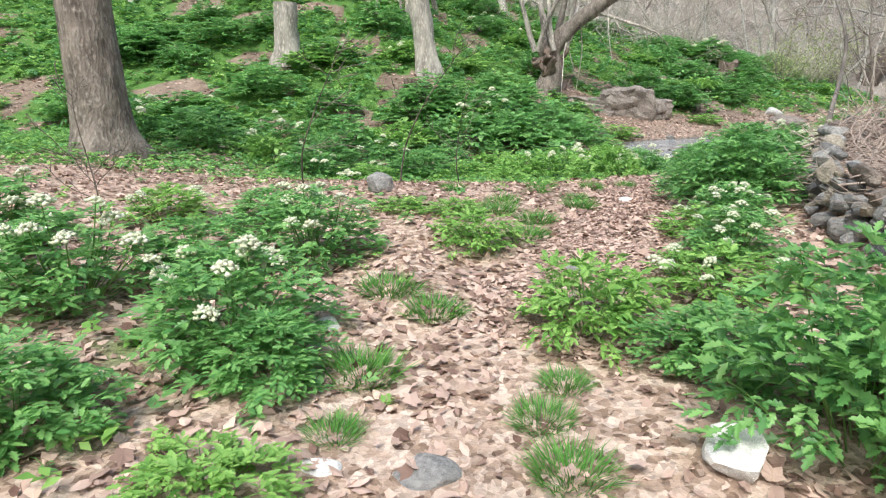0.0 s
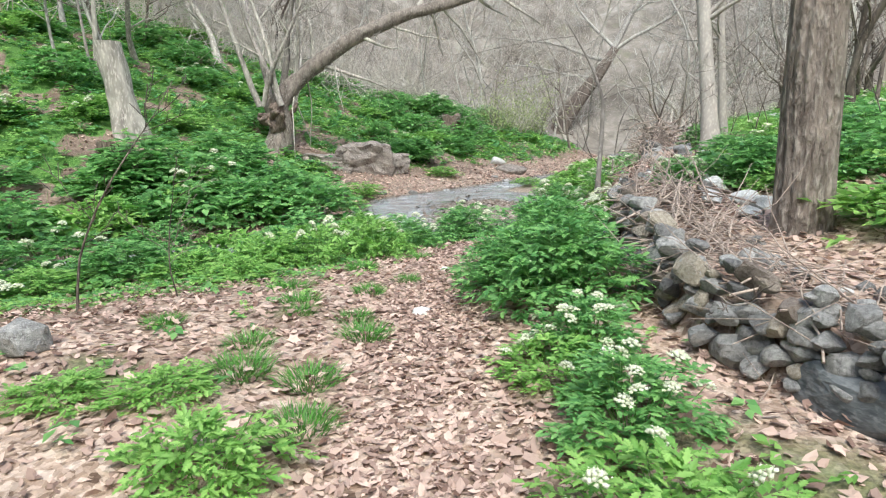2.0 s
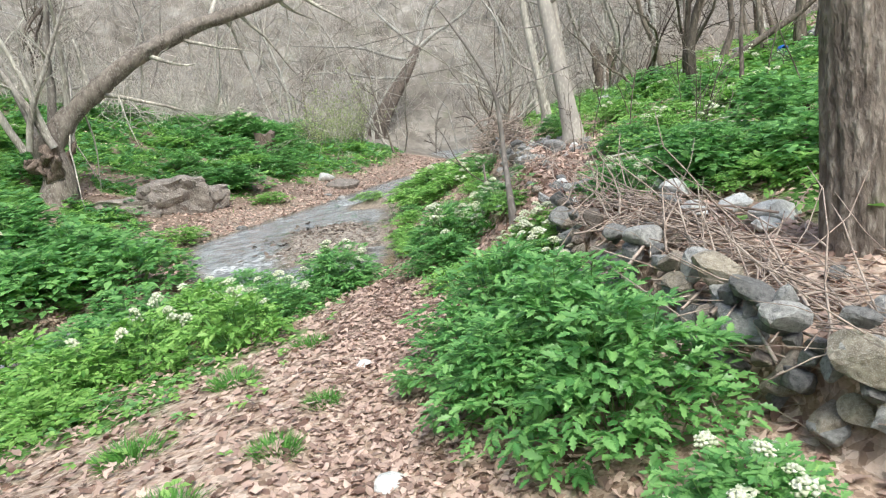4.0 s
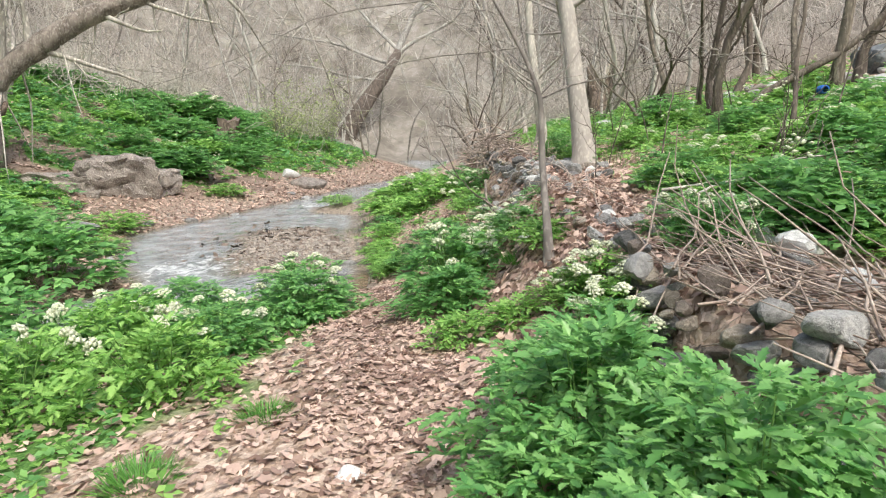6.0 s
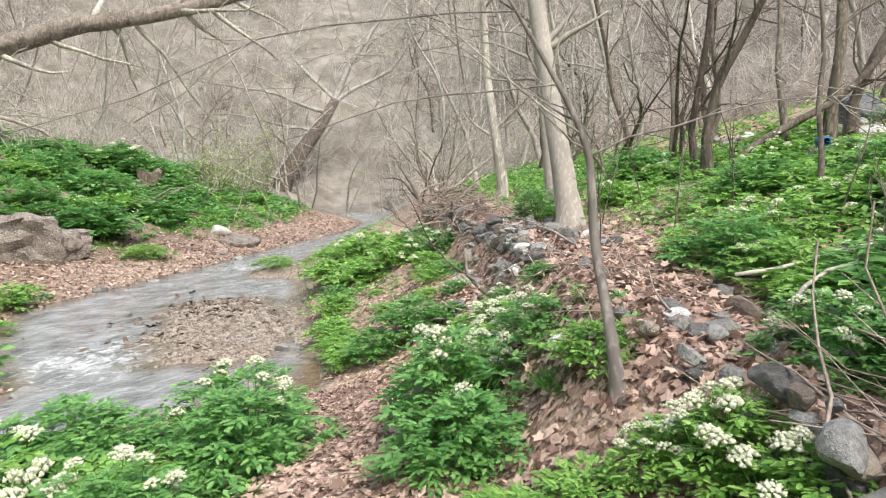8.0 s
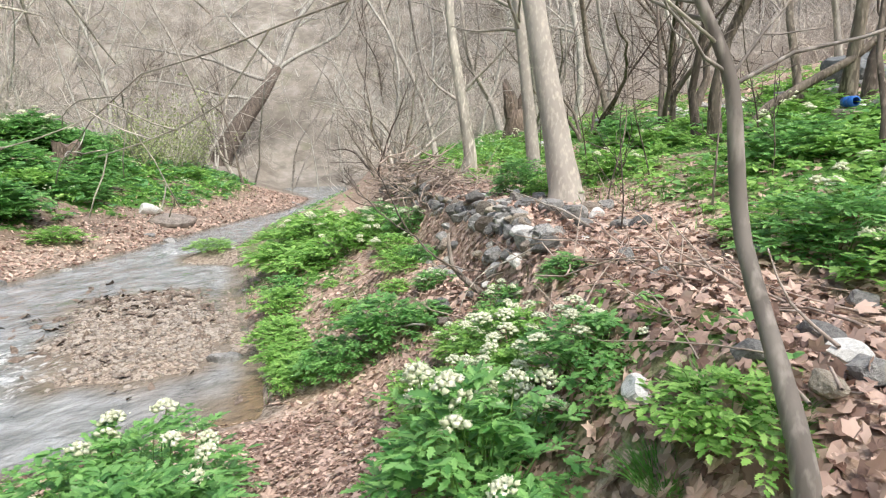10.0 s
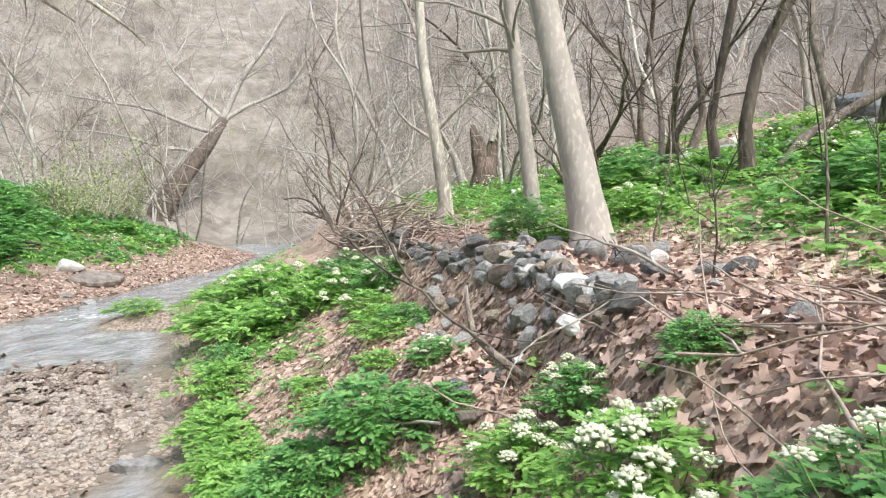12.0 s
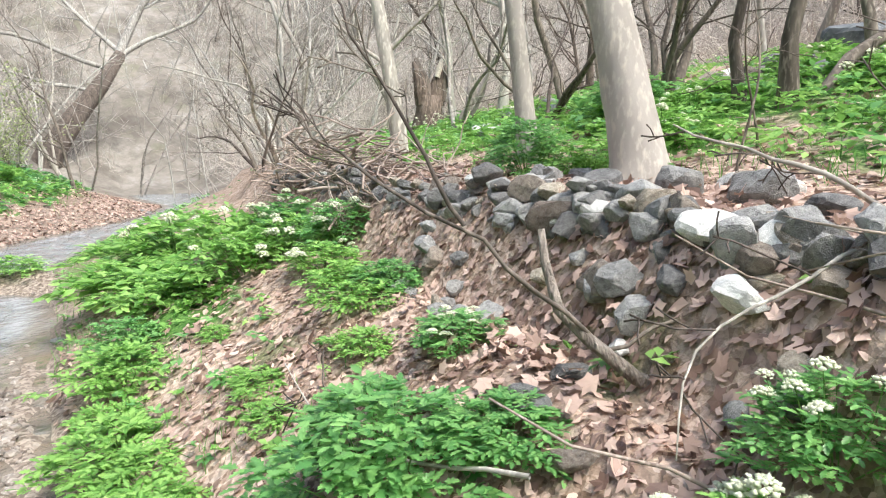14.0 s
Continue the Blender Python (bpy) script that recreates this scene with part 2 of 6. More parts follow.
def ground_mat():
    m = bpy.data.materials.new("woodland_floor")
    m.use_nodes = True
    n, l = m.node_tree.nodes, m.node_tree.links
    b = n["Principled BSDF"]
    b.inputs["Roughness"].default_value, b.inputs["Specular IOR Level"].default_value = 0.95, 0.15
    co = n.new("ShaderNodeTexCoord")
    vor, vor2, big, small, cover = (n.new(k) for k in ("ShaderNodeTexVoronoi", "ShaderNodeTexVoronoi", "ShaderNodeTexNoise", "ShaderNodeTexNoise", "ShaderNodeAttribute"))
    cover.attribute_name = "cover"
    warp = n.new("ShaderNodeMix")
    warp.data_type = "VECTOR"
    warp.inputs["Factor"].default_value = 0.06
    for t, s in ((vor, 19.0), (vor2, 43.0), (big, 0.9), (small, 45.0)):
        t.inputs["Scale"].default_value = s
    big.inputs["Detail"].default_value, small.inputs["Detail"].default_value = 6, 5
    wn = n.new("ShaderNodeTexNoise")
    wn.inputs["Scale"].default_value = 9
    l.new(co.outputs["Object"], wn.inputs["Vector"])
    l.new(co.outputs["Object"], warp.inputs["A"])
    l.new(wn.outputs["Color"], warp.inputs["B"])
    for t in (vor, vor2):
        l.new(warp.outputs["Result"], t.inputs["Vector"])
    for t in (big, small):
        l.new(co.outputs["Object"], t.inputs["Vector"])

    def ramp(src, stops):
        r = n.new("ShaderNodeValToRGB")
        while len(r.color_ramp.elements) < len(stops):
            r.color_ramp.elements.new(0.5)
        for e, (p, c) in zip(r.color_ramp.elements, stops):
            e.position, e.color = p, (*c, 1)
        l.new(src, r.inputs[0])
        return r.outputs[0]

    def blend(f, a, c, kind="MIX"):
        x = n.new("ShaderNodeMix")
        x.data_type, x.blend_type = "RGBA", kind
        if isinstance(f, float):
            x.inputs["Factor"].default_value = f
        else:
            l.new(f, x.inputs["Factor"])
        l.new(a, x.inputs["A"])
        l.new(c, x.inputs["B"])
        return x.outputs["Result"]

    sep, sep2 = n.new("ShaderNodeSeparateColor"), n.new("ShaderNodeSeparateColor")
    l.new(vor.outputs["Color"], sep.inputs[0])
    l.new(vor2.outputs["Color"], sep2.inputs[0])
    leaves = ramp(sep.outputs[0], [(0, (0.11, 0.07, 0.05)), (0.25, (0.33, 0.235, 0.175)), (0.65, (0.56, 0.435, 0.35)), (1, (0.74, 0.62, 0.53))])
    bits = ramp(sep2.outputs[1], [(0, (0.1, 0.065, 0.045)), (0.5, (0.38, 0.28, 0.21)), (1, (0.64, 0.51, 0.42))])
    litter = blend(0.5, leaves, bits)
    grass = ramp(small.outputs["Fac"], [(0.3, (0.04, 0.1, 0.025)), (0.5, (0.09, 0.2, 0.045)), (0.7, (0.17, 0.28, 0.08))])
    gravel = ramp(sep2.outputs[0], [(0, (0.12, 0.095, 0.075)), (0.5, (0.27, 0.22, 0.18)), (1, (0.42, 0.36, 0.3))])
    rocky, streak = n.new("ShaderNodeTexNoise"), n.new("ShaderNodeTexVoronoi")
    rocky.inputs["Scale"].default_value, rocky.inputs["Detail"].default_value, rocky.inputs["Roughness"].default_value = 0.55, 10, 0.78
    streak.inputs["Scale"].default_value = 1.6
    for t in (rocky, streak):
        l.new(warp.outputs["Result"], t.inputs["Vector"])
    # valley side in greyed light tones, with the haze painted in
    base = ramp(rocky.outputs["Fac"], [(0.36, (0.12, 0.109, 0.096)), (0.46, (0.2, 0.186, 0.164)), (0.54, (0.295, 0.278, 0.25)), (0.66, (0.455, 0.44, 0.405))])
    sep3 = n.new("ShaderNodeSeparateColor")
    l.new(streak.outputs["Color"], sep3.inputs[0])
    lumps = ramp(sep3.outputs[0], [(0, (0.11, 0.09, 0.072)), (0.5, (0.2, 0.17, 0.14)), (0.85, (0.3, 0.265, 0.225)), (1, (0.2, 0.2, 0.12))])
    hill = blend(0.35, base, lumps)
    sc = n.new("ShaderNodeSeparateColor")
    l.new(cover.outputs["Color"], sc.inputs[0])

    def grain(src):
        a = n.new("ShaderNodeMath")
        a.operation = "ADD"
        l.new(src, a.inputs[0])
        l.new(big.outputs["Fac"], a.inputs[1])
        return ramp(a.outputs[0], [(0.72, (0, 0, 0)), (0.95, (1, 1, 1))])

    soil = ramp(small.outputs["Fac"], [(0.35, (0.1, 0.07, 0.05)), (0.65, (0.26, 0.19, 0.14))])
    thin = ramp(big.outputs["Fac"], [(0.5, (0, 0, 0)), (0.66, (0.7, 0.7, 0.7))])
    col = blend(thin, litter, soil)
    dark_soil = ramp(rocky.outputs["Fac"], [(0.36, (0.075, 0.055, 0.042)), (0.5, (0.155, 0.117, 0.09)), (0.64, (0.27, 0.215, 0.17))])
    col = blend(cover.outputs["Alpha"], col, dark_soil)
    col = blend(grain(sc.outputs[0]), col, grass)
    col = blend(sc.outputs[1], col, gravel)
    col = blend(sc.outputs[2], col, hill)
    l.new(col, b.inputs["Base Color"])
    bp = n.new("ShaderNodeBump")
    bp.inputs["Strength"].default_value, bp.inputs["Distance"].default_value = 0.7, 0.02
    mx = n.new("ShaderNodeMath")
    l.new(vor.outputs["Distance"], mx.inputs[0])
    l.new(small.outputs["Fac"], mx.inputs[1])
    l.new(mx.outputs[0], bp.inputs["Height"])
    l.new(bp.outputs[0], b.inputs["Normal"])
    return m


def water_mat():
    m = bpy.data.materials.new("shallow_stream_water")
    m.use_nodes = True
    n, l = m.node_tree.nodes, m.node_tree.links
    b = n["Principled BSDF"]
    b.inputs["Roughness"].default_value, b.inputs["IOR"].default_value = 0.12, 1.33
    co, mp, mp2 = n.new("ShaderNodeTexCoord"), n.new("ShaderNodeMapping"), n.new("ShaderNodeMapping")
    mp.inputs["Rotation"].default_value, mp.inputs["Scale"].default_value = (0, 0, radians(-52)), (0.8, 1.15, 1)
    wave, foam, bed, att = n.new("ShaderNodeTexNoise"), n.new("ShaderNodeTexNoise"), n.new("ShaderNodeTexNoise"), n.new("ShaderNodeAttribute")
    att.attribute_name = "white"
    for t, s, d in ((wave, 11.0, 7), (foam, 8.0, 9), (bed, 3.0, 5)):
        t.inputs["Scale"].default_value, t.inputs["Detail"].default_value = s, d
        l.new(mp.outputs[0], t.inputs["Vector"])
    foam.inputs["Roughness"].default_value = 0.72
    l.new(co.outputs["Object"], mp.inputs["Vector"])
    # mottled grey-blue base, lightened to paint in the reflected sky
    r = n.new("ShaderNodeValToRGB")
    r.color_ramp.elements[0].color, r.color_ramp.elements[1].color = (0.15, 0.16, 0.16, 1), (0.4, 0.42, 0.43, 1)
    r.color_ramp.elements[0].position, r.color_ramp.elements[1].position = 0.3, 0.7
    l.new(bed.outputs["Fac"], r.inputs[0])
    add = n.new("ShaderNodeMath")
    l.new(foam.outputs["Fac"], add.inputs[0])
    l.new(att.outputs["Fac"], add.inputs[1])
    fr = n.new("ShaderNodeValToRGB")
    fr.color_ramp.elements[0].position, fr.color_ramp.elements[1].position = 0.76, 1.08
    l.new(add.outputs[0], fr.inputs[0])
    mx = n.new("ShaderNodeMix")
    mx.data_type = "RGBA"
    l.new(fr.outputs[0], mx.inputs["Factor"])
    edge, muddy = n.new("ShaderNodeAttribute"), n.new("ShaderNodeMix")
    edge.attribute_name, muddy.data_type = "shallow", "RGBA"
    l.new(edge.outputs["Fac"], muddy.inputs["Factor"])
    l.new(r.outputs[0], muddy.inputs["A"])
    muddy.inputs["B"].default_value = (0.2, 0.145, 0.09, 1)
    l.new(muddy.outputs["Result"], mx.inputs["A"])
    mx.inputs["B"].default_value = (0.8, 0.82, 0.83, 1)
    l.new(mx.outputs["Result"], b.inputs["Base Color"])
    mr = n.new("ShaderNodeMapRange")
    mr.inputs["To Min"].default_value, mr.inputs["To Max"].default_value = 0.07, 0.7
    l.new(fr.outputs[0], mr.inputs["Value"])
    l.new(mr.outputs[0], b.inputs["Roughness"])
    bp = n.new("ShaderNodeBump")
    bp.inputs["Strength"].default_value, bp.inputs["Distance"].default_value = 0.9, 0.09
    l.new(wave.outputs["Fac"], bp.inputs["Height"])
    l.new(bp.outputs[0], b.inputs["Normal"])
    return m


# ---- mesh helpers ----
class Shape:
    """Vertices and faces gathered for one mesh."""

    def __init__(self):
        self.v, self.f, self.n = [], [], 0

    def add(self, verts, faces):
        verts = np.asarray(verts, float)
        self.v.append(verts)
        for g in faces if isinstance(faces, list) else [faces]:
            self.f.append(np.asarray(g, int) + self.n)
        self.n += len(verts)

    def tube(self, pts, radii, sides=6, rough=0.0, rng=None, cap=True):
        pts = np.asarray(pts, float)
        t = np.gradient(pts, axis=0)
        t /= np.linalg.norm(t, axis=1)[:, None] + 1e-9
        a = np.array([0.0, 1.0, 0.0]) if abs(t[0][1]) < 0.8 else np.array([1.0, 0.0, 0.0])
        ang = np.arange(sides) * 2 * np.pi / sides
        rings = []
        for p, d, r in zip(pts, t, radii):
            a = a - d * (a @ d)
            a /= np.linalg.norm(a) + 1e-9
            c = np.cross(d, a)
            k = r * (1 + (rough * rng.normal(size=sides) if rough else 0))
            rings.append(p + (np.cos(ang) * k)[:, None] * a + (np.sin(ang) * k)[:, None] * c)
        m = len(pts)
        i, j = np.meshgrid(np.arange(m - 1), np.arange(sides), indexing="ij")
        q = np.stack([i * sides + j, i * sides + (j + 1) % sides, (i + 1) * sides + (j + 1) % sides, (i + 1) * sides + j], -1).reshape(-1, 4)
        verts = np.concatenate(rings + ([pts[-1:]] if cap else []))
        faces = [q]
        if cap:
            k = (m - 1) * sides
            faces.append(np.array([(k + s, k + (s + 1) % sides, m * sides) for s in range(sides)]))
        self.add(verts, faces)

    def spread(self, verts, faces, mats):
        """The same small shape at many places: mats is (n, 3, 4)."""
        verts, mats = np.asarray(verts, float), np.asarray(mats, float)
        if not len(mats):
            return
        p = np.einsum("nij,vj->nvi", mats[:, :, :3], verts) + mats[:, None, :, 3]
        step = (np.arange(len(mats)) * len(verts))[:, None, None]
        self.add(p.reshape(-1, 3), [(np.asarray(g)[None] + step).reshape(-1, np.asarray(g).shape[1]) for g in (faces if isinstance(faces, list) else [faces])])

    def mesh(self, name, material, smooth=True):
        me = bpy.data.meshes.new(name)
        v = np.concatenate(self.v)
        total = sum(g.size for g in self.f)
        count = sum(len(g) for g in self.f)
        me.vertices.add(len(v))
        me.vertices.foreach_set("co", v.astype(np.float32).ravel())
        me.loops.add(total)
        me.loops.foreach_set("vertex_index", np.concatenate([g.ravel() for g in self.f]).astype(np.int32))
        me.polygons.add(count)
        sizes = np.concatenate([np.full(len(g), g.shape[1]) for g in self.f])
        me.polygons.foreach_set("loop_start", (np.cumsum(sizes) - sizes).astype(np.int32))
        me.polygons.foreach_set("use_smooth", np.full(count, smooth))
        me.update(calc_edges=True)
        me.materials.append(material)
        return me


def part(name, data, parent, label="", m=None):
    """Links a mesh as one part of a thing."""
    ob = new(name, data)
    ob.parent = parent
    if m is not None:
        ob.matrix_basis = m
    if label:
        ob["label"] = label
    return ob


def thing(name, label, category, m=None, group="", kind=""):
    ob = tagged(new(name), label, category, group, kind)
    if m is not None:
        ob.matrix_basis = m
    return ob


def turn_mats(p, yaw, pitch, roll, size):
    """Many poses at once, as (n, 3, 4): x along the leaf, z its upper side."""
    cy, sy, cp, sp, cr, sr = np.cos(yaw), np.sin(yaw), np.cos(pitch), np.sin(pitch), np.cos(roll), np.sin(roll)
    x = np.stack([cy * cp, sy * cp, sp], -1)
    y0 = np.stack([-sy, cy, 0 * cy], -1)
    z0 = np.cross(x, y0)
    y, z = y0 * cr[:, None] + z0 * sr[:, None], z0 * cr[:, None] - y0 * sr[:, None]
    return np.concatenate([np.stack([x, y, z], -1) * np.asarray(size)[:, None, None], np.asarray(p)[:, :, None]], -1)


def z_of(x, y):
    return float(land(x, y))


# ---- ground, water ----
def stretched(a, b, step, lo, hi):
    mid = list(np.arange(a, b + 1e-6, step))
    s, v = step, a
    left = []
    while v > lo:
        s *= 1.11
        v -= s
        left.append(v)
    s, v = step, b
    while v < hi:
        s *= 1.085
        v += s
        mid.append(v)
    return np.array(left[::-1] + mid)


def green_cover(x, y):
    """Where herbs and grass grow, from 0 to 1."""
    near, far, wall = line_dist(x, y, STREAM_NEAR), line_dist(x, y, STREAM_FAR), line_dist(x, y, WALL)
    track = np.abs(line_dist(x, y, TRACK))
    patch = 0.5 + 0.5 * ripple(x, y, 1.15, 3) + 0.3 * ripple(x, y, 0.45, 7)
    side = np.where(wall < 0, ease(0.7, 1.8, -wall) * np.clip(0.25 + 0.75 * patch, 0, 1) * (1 - 0.85 * ease(4.0, 5.6, -wall + 0.5 * ripple(x, y, 0.9))), 0)
    side = np.where((wall < 0) & (x > 7.1) & (wall > -2.1), side * 0.6, side)
    slope = np.where(far > 0, ease(0.3, 1.2, far - 1.7 * ease(2.0, 4.5, x) + 0.8 * ripple(x, y, 0.8)) * ease(0.22, 0.52, patch + 0.25 * ripple(x, y, 0.6, 11)), 0)
    bank = np.where((near < 0) & (wall > 0), ease(0.55, 1.0, track) * np.where(x > 8.2, np.clip(0.02 + 0.5 * patch * ease(0.9, 1.6, wall), 0, 1), np.where(x > 6.5, 0.22, np.where(y < 7.5, 0.2, 0.36)) * patch), 0)
    low = np.where((near < 0) & (wall > 0) & (x < 5.2), ease(0.45, 0.85, track) * ease(7.6, 9.0, y - 0.25 * x + 0.5 * ripple(x, y, 0.9)), 0)
    return np.clip(np.maximum.reduce([side, slope, bank, low]), 0, 1)


gx, gy = stretched(-3.5, 11.0, 0.09, -150, 170), stretched(-0.5, 15.5, 0.09, -150, 190)
X, Y = np.meshgrid(gx, gy)
Z = land(X, Y)
shape = Shape()
ny, nx = X.shape
i, j = np.meshgrid(np.arange(ny - 1), np.arange(nx - 1), indexing="ij")
shape.add(np.stack([X, Y, Z], -1).reshape(-1, 3), np.stack([i * nx + j, i * nx + j + 1, (i + 1) * nx + j + 1, (i + 1) * nx + j], -1).reshape(-1, 4))
ground_mesh = shape.mesh("ground", ground_mat())
reach = np.hypot(X - 5, Y - 8)
wetness = (line_dist(X, Y, STREAM_NEAR) > -0.25) & (line_dist(X, Y, STREAM_FAR) < 0.3)
hilly = ease(27, 35, reach)
cov = ground_mesh.attributes.new("cover", "FLOAT_COLOR", "POINT")
cov.data.foreach_set("color", np.stack([green_cover(X, Y) * (1 - hilly), np.maximum(wetness * 1.0, 0.6 * ease(2.2, 0.6, line_dist(X, Y, STREAM_FAR)) * (line_dist(X, Y, STREAM_FAR) > 0)), hilly, 0.75 * ease(0.8, 2.5, line_dist(X, Y, STREAM_FAR))], -1).astype(np.float32).ravel())
tagged(new("ground", ground_mesh), "woodland floor of brown leaf litter, soil and grass", "ground", kind="structure")

wx, wy = np.arange(-14, 30, 0.16), np.arange(10.5, 36, 0.16)
X, Y = np.meshgrid(wx, wy)
inside = (line_dist(X, Y, STREAM_NEAR) > -0.45) & (line_dist(X, Y, STREAM_FAR) < 0.45)
white = 0.32 * np.exp(-((X - 5.0) / 1.6) ** 2 - ((Y - 14.7) / 1.6) ** 2) + 0.2 * ease(19, 22, X) + 0.26 * np.exp(-((X - 10.6) / 1.5) ** 2 - ((Y - 20.0) / 1.0) ** 2) + 0.05 * ripple(X, Y, 0.8)
Zw = WATER + 0.014 * ripple(X, Y, 0.23, 1) + 0.05 * np.maximum(white - 0.08, 0) * ripple(X, Y, 0.17, 5) * 3
shape = Shape()
ny, nx = X.shape
q = np.stack(np.meshgrid(np.arange(ny - 1), np.arange(nx - 1), indexing="ij"), -1).reshape(-1, 2)
keep = inside[q[:, 0], q[:, 1]] & inside[q[:, 0] + 1, q[:, 1]] & inside[q[:, 0], q[:, 1] + 1] & inside[q[:, 0] + 1, q[:, 1] + 1]
q = q[keep]
quads = np.stack([q[:, 0] * nx + q[:, 1], q[:, 0] * nx + q[:, 1] + 1, (q[:, 0] + 1) * nx + q[:, 1] + 1, (q[:, 0] + 1) * nx + q[:, 1]], -1)
used, flat = np.unique(quads, return_inverse=True)
shape.add(np.stack([X, Y, Zw], -1).reshape(-1, 3)[used], flat.reshape(-1, 4))
water_mesh = shape.mesh("water", water_mat())
att = water_mesh.attributes.new("white", "FLOAT", "POINT")
att.data.foreach_set("value", white.ravel()[used].astype(np.float32))
depth = WATER - land(X, Y)
shallow = 0.75 * ease(0.1, 0.0, depth) + 0.8 * np.exp(-((X - 6.0) / 0.7) ** 2 - ((Y - 12.1) / 0.5) ** 2)
att = water_mesh.attributes.new("shallow", "FLOAT", "POINT")
att.data.foreach_set("value", np.clip(shallow, 0, 1).ravel()[used].astype(np.float32))
tagged(new("water", water_mesh), "shallow grey stream running over stones with white riffles", "stream", kind="structure")


# ---- trees ----
def wander(rng, p, d, length, steps, bend=0.12, lift=0.0):
    p, d = np.array(p, float), np.array(d, float) / np.linalg.norm(d)
    pts = [p]
    for _ in range(steps):
        d = d + rng.normal(size=3) * bend + np.array([0, 0, lift])
        d /= np.linalg.norm(d)
        p = p + d * length / steps
        pts.append(p)
    return np.array(pts)


def grow(shape, rng, pts, radii, number, length, depth, sides, start=0.25, droop=0.05, spread_angle=0.9):
    """Side branches along a spine, and their twigs."""
    m = len(pts)
    for _ in range(number):
        k = rng.uniform(start, 0.98)
        f = k * (m - 1)
        i0 = min(int(f), m - 2)
        p = pts[i0] + (pts[i0 + 1] - pts[i0]) * (f - i0)
        d = pts[i0 + 1] - pts[i0]
        d = d / np.linalg.norm(d)
        side = np.cross(d, rng.normal(size=3))
        side /= np.linalg.norm(side)
        out = d * np.cos(spread_angle) + side * np.sin(spread_angle)
        long = length * rng.uniform(0.5, 1.1) * (1.15 - 0.6 * k)
        r = np.interp(f, np.arange(m), radii) * rng.uniform(0.3, 0.5)
        sub = wander(rng, p, out, long, 5 if depth > 1 else 3, 0.17, droop)
        rr = r * np.linspace(1, 0.22, len(sub))
        shape.tube(sub, np.maximum(rr, 0.003), sides)
        if depth > 1:
            grow(shape, rng, sub, rr, max(3, int(number * 0.27)), long * 0.5, depth - 1, 3, 0.2, droop, 0.8)


def bare_tree(name, label, seed, height, radius, lean=(0, 0), branches=14, length=2.2, depth=2, material=None, sides=8, bend=0.06, start=0.3, steps=9, flare=1.5, group=""):
    rng = np.random.default_rng(seed)
    pts = wander(rng, (0, 0, -0.12), (lean[0], lean[1], 1), height, steps, bend, 0.02)
    radii = radius * np.linspace(1, 0.28, len(pts))
    radii[0] *= flare
    fine_pts = np.array([np.array([np.interp(k, np.arange(len(pts)), pts[:, c]) for c in range(3)]) for k in np.linspace(0, len(pts) - 1, len(pts) * 2)])
    fine_r = np.interp(np.linspace(0, len(pts) - 1, len(pts) * 2), np.arange(len(pts)), radii)
    t = Shape()
    t.tube(fine_pts, fine_r, sides, 0.05, rng)
    b = Shape()
    grow(b, rng, pts, radii, branches, length, depth, 5, start)
    ob = thing(name, label, "tree", group=group)
    part("trunk", t.mesh("trunk", material), ob)
    part("crown", b.mesh("crown", material), ob)["kind"] = "stuff"
    return ob


def at(x, y, turn=0.0, dz=0.0, size=1.0):
    return pose(x, y, z_of(x, y) + dz, 0, 0, turn) @ Matrix.Scale(size, 4)


def put(ob, x, y, turn=0.0, dz=0.0):
    ob.matrix_basis = at(x, y, turn, dz)
    return ob


def ridged_trunk(name, label, x, y, height, radius, lean, material, seed, ridges=16, deep=0.07, flare=0.3):
    """A thick old trunk with ridged bark and a flared foot."""
    rng = np.random.default_rng(seed)
    steps, sides = 34, 56
    h = np.linspace(-0.15, height, steps)
    ang = np.arange(sides) * 2 * np.pi / sides
    ph = rng.uniform(0, 6, 6)
    verts = []
    for v in h:
        r = radius * (1 + flare * np.exp(-max(v, 0) / 0.22) * (1 + 0.35 * np.sin(3 * ang + ph[0])) - 0.05 * v / height + 0.06 * np.sin(2.1 * v + ph[4]))
        crack = np.abs(np.sin(ridges / 2 * ang + 1.1 * np.sin(1.9 * v + ph[1]) + 0.8 * np.sin(4.3 * v + 2 * ang + ph[2])))
        r = r * (1 - deep * (1 - crack) ** 1.6) * (1 + 0.05 * np.sin(2 * ang + v + ph[3]))
        verts.append(np.stack([np.cos(ang) * r + lean[0] * v, np.sin(ang) * r + lean[1] * v, np.full(sides, v)], -1))
    t = Shape()
    i, j = np.meshgrid(np.arange(steps - 1), np.arange(sides), indexing="ij")
    t.add(np.concatenate(verts), np.stack([i * sides + j, i * sides + (j + 1) % sides, (i + 1) * sides + (j + 1) % sides, (i + 1) * sides + j], -1).reshape(-1, 4))
    ob = thing(name, label, "tree", at(x, y))
    part("trunk", t.mesh("trunk", material), ob)
    b = Shape()
    top = np.array([lean[0] * height, lean[1] * height, height])
    for k in range(5):
        a = k * 1.3 + seed
        pts = wander(rng, top - np.array([0, 0, 0.25]), (0.7 * np.cos(a), 0.7 * np.sin(a), 1), 4.5, 7, 0.1, 0.02)
        rr = radius * 0.5 * np.linspace(1, 0.2, len(pts))
        b.tube(pts, rr, 8)
        grow(b, rng, pts, rr, 8, 1.8, 2, 4, 0.2)
    part("crown", b.mesh("crown", material), ob)["kind"] = "stuff"
    return ob


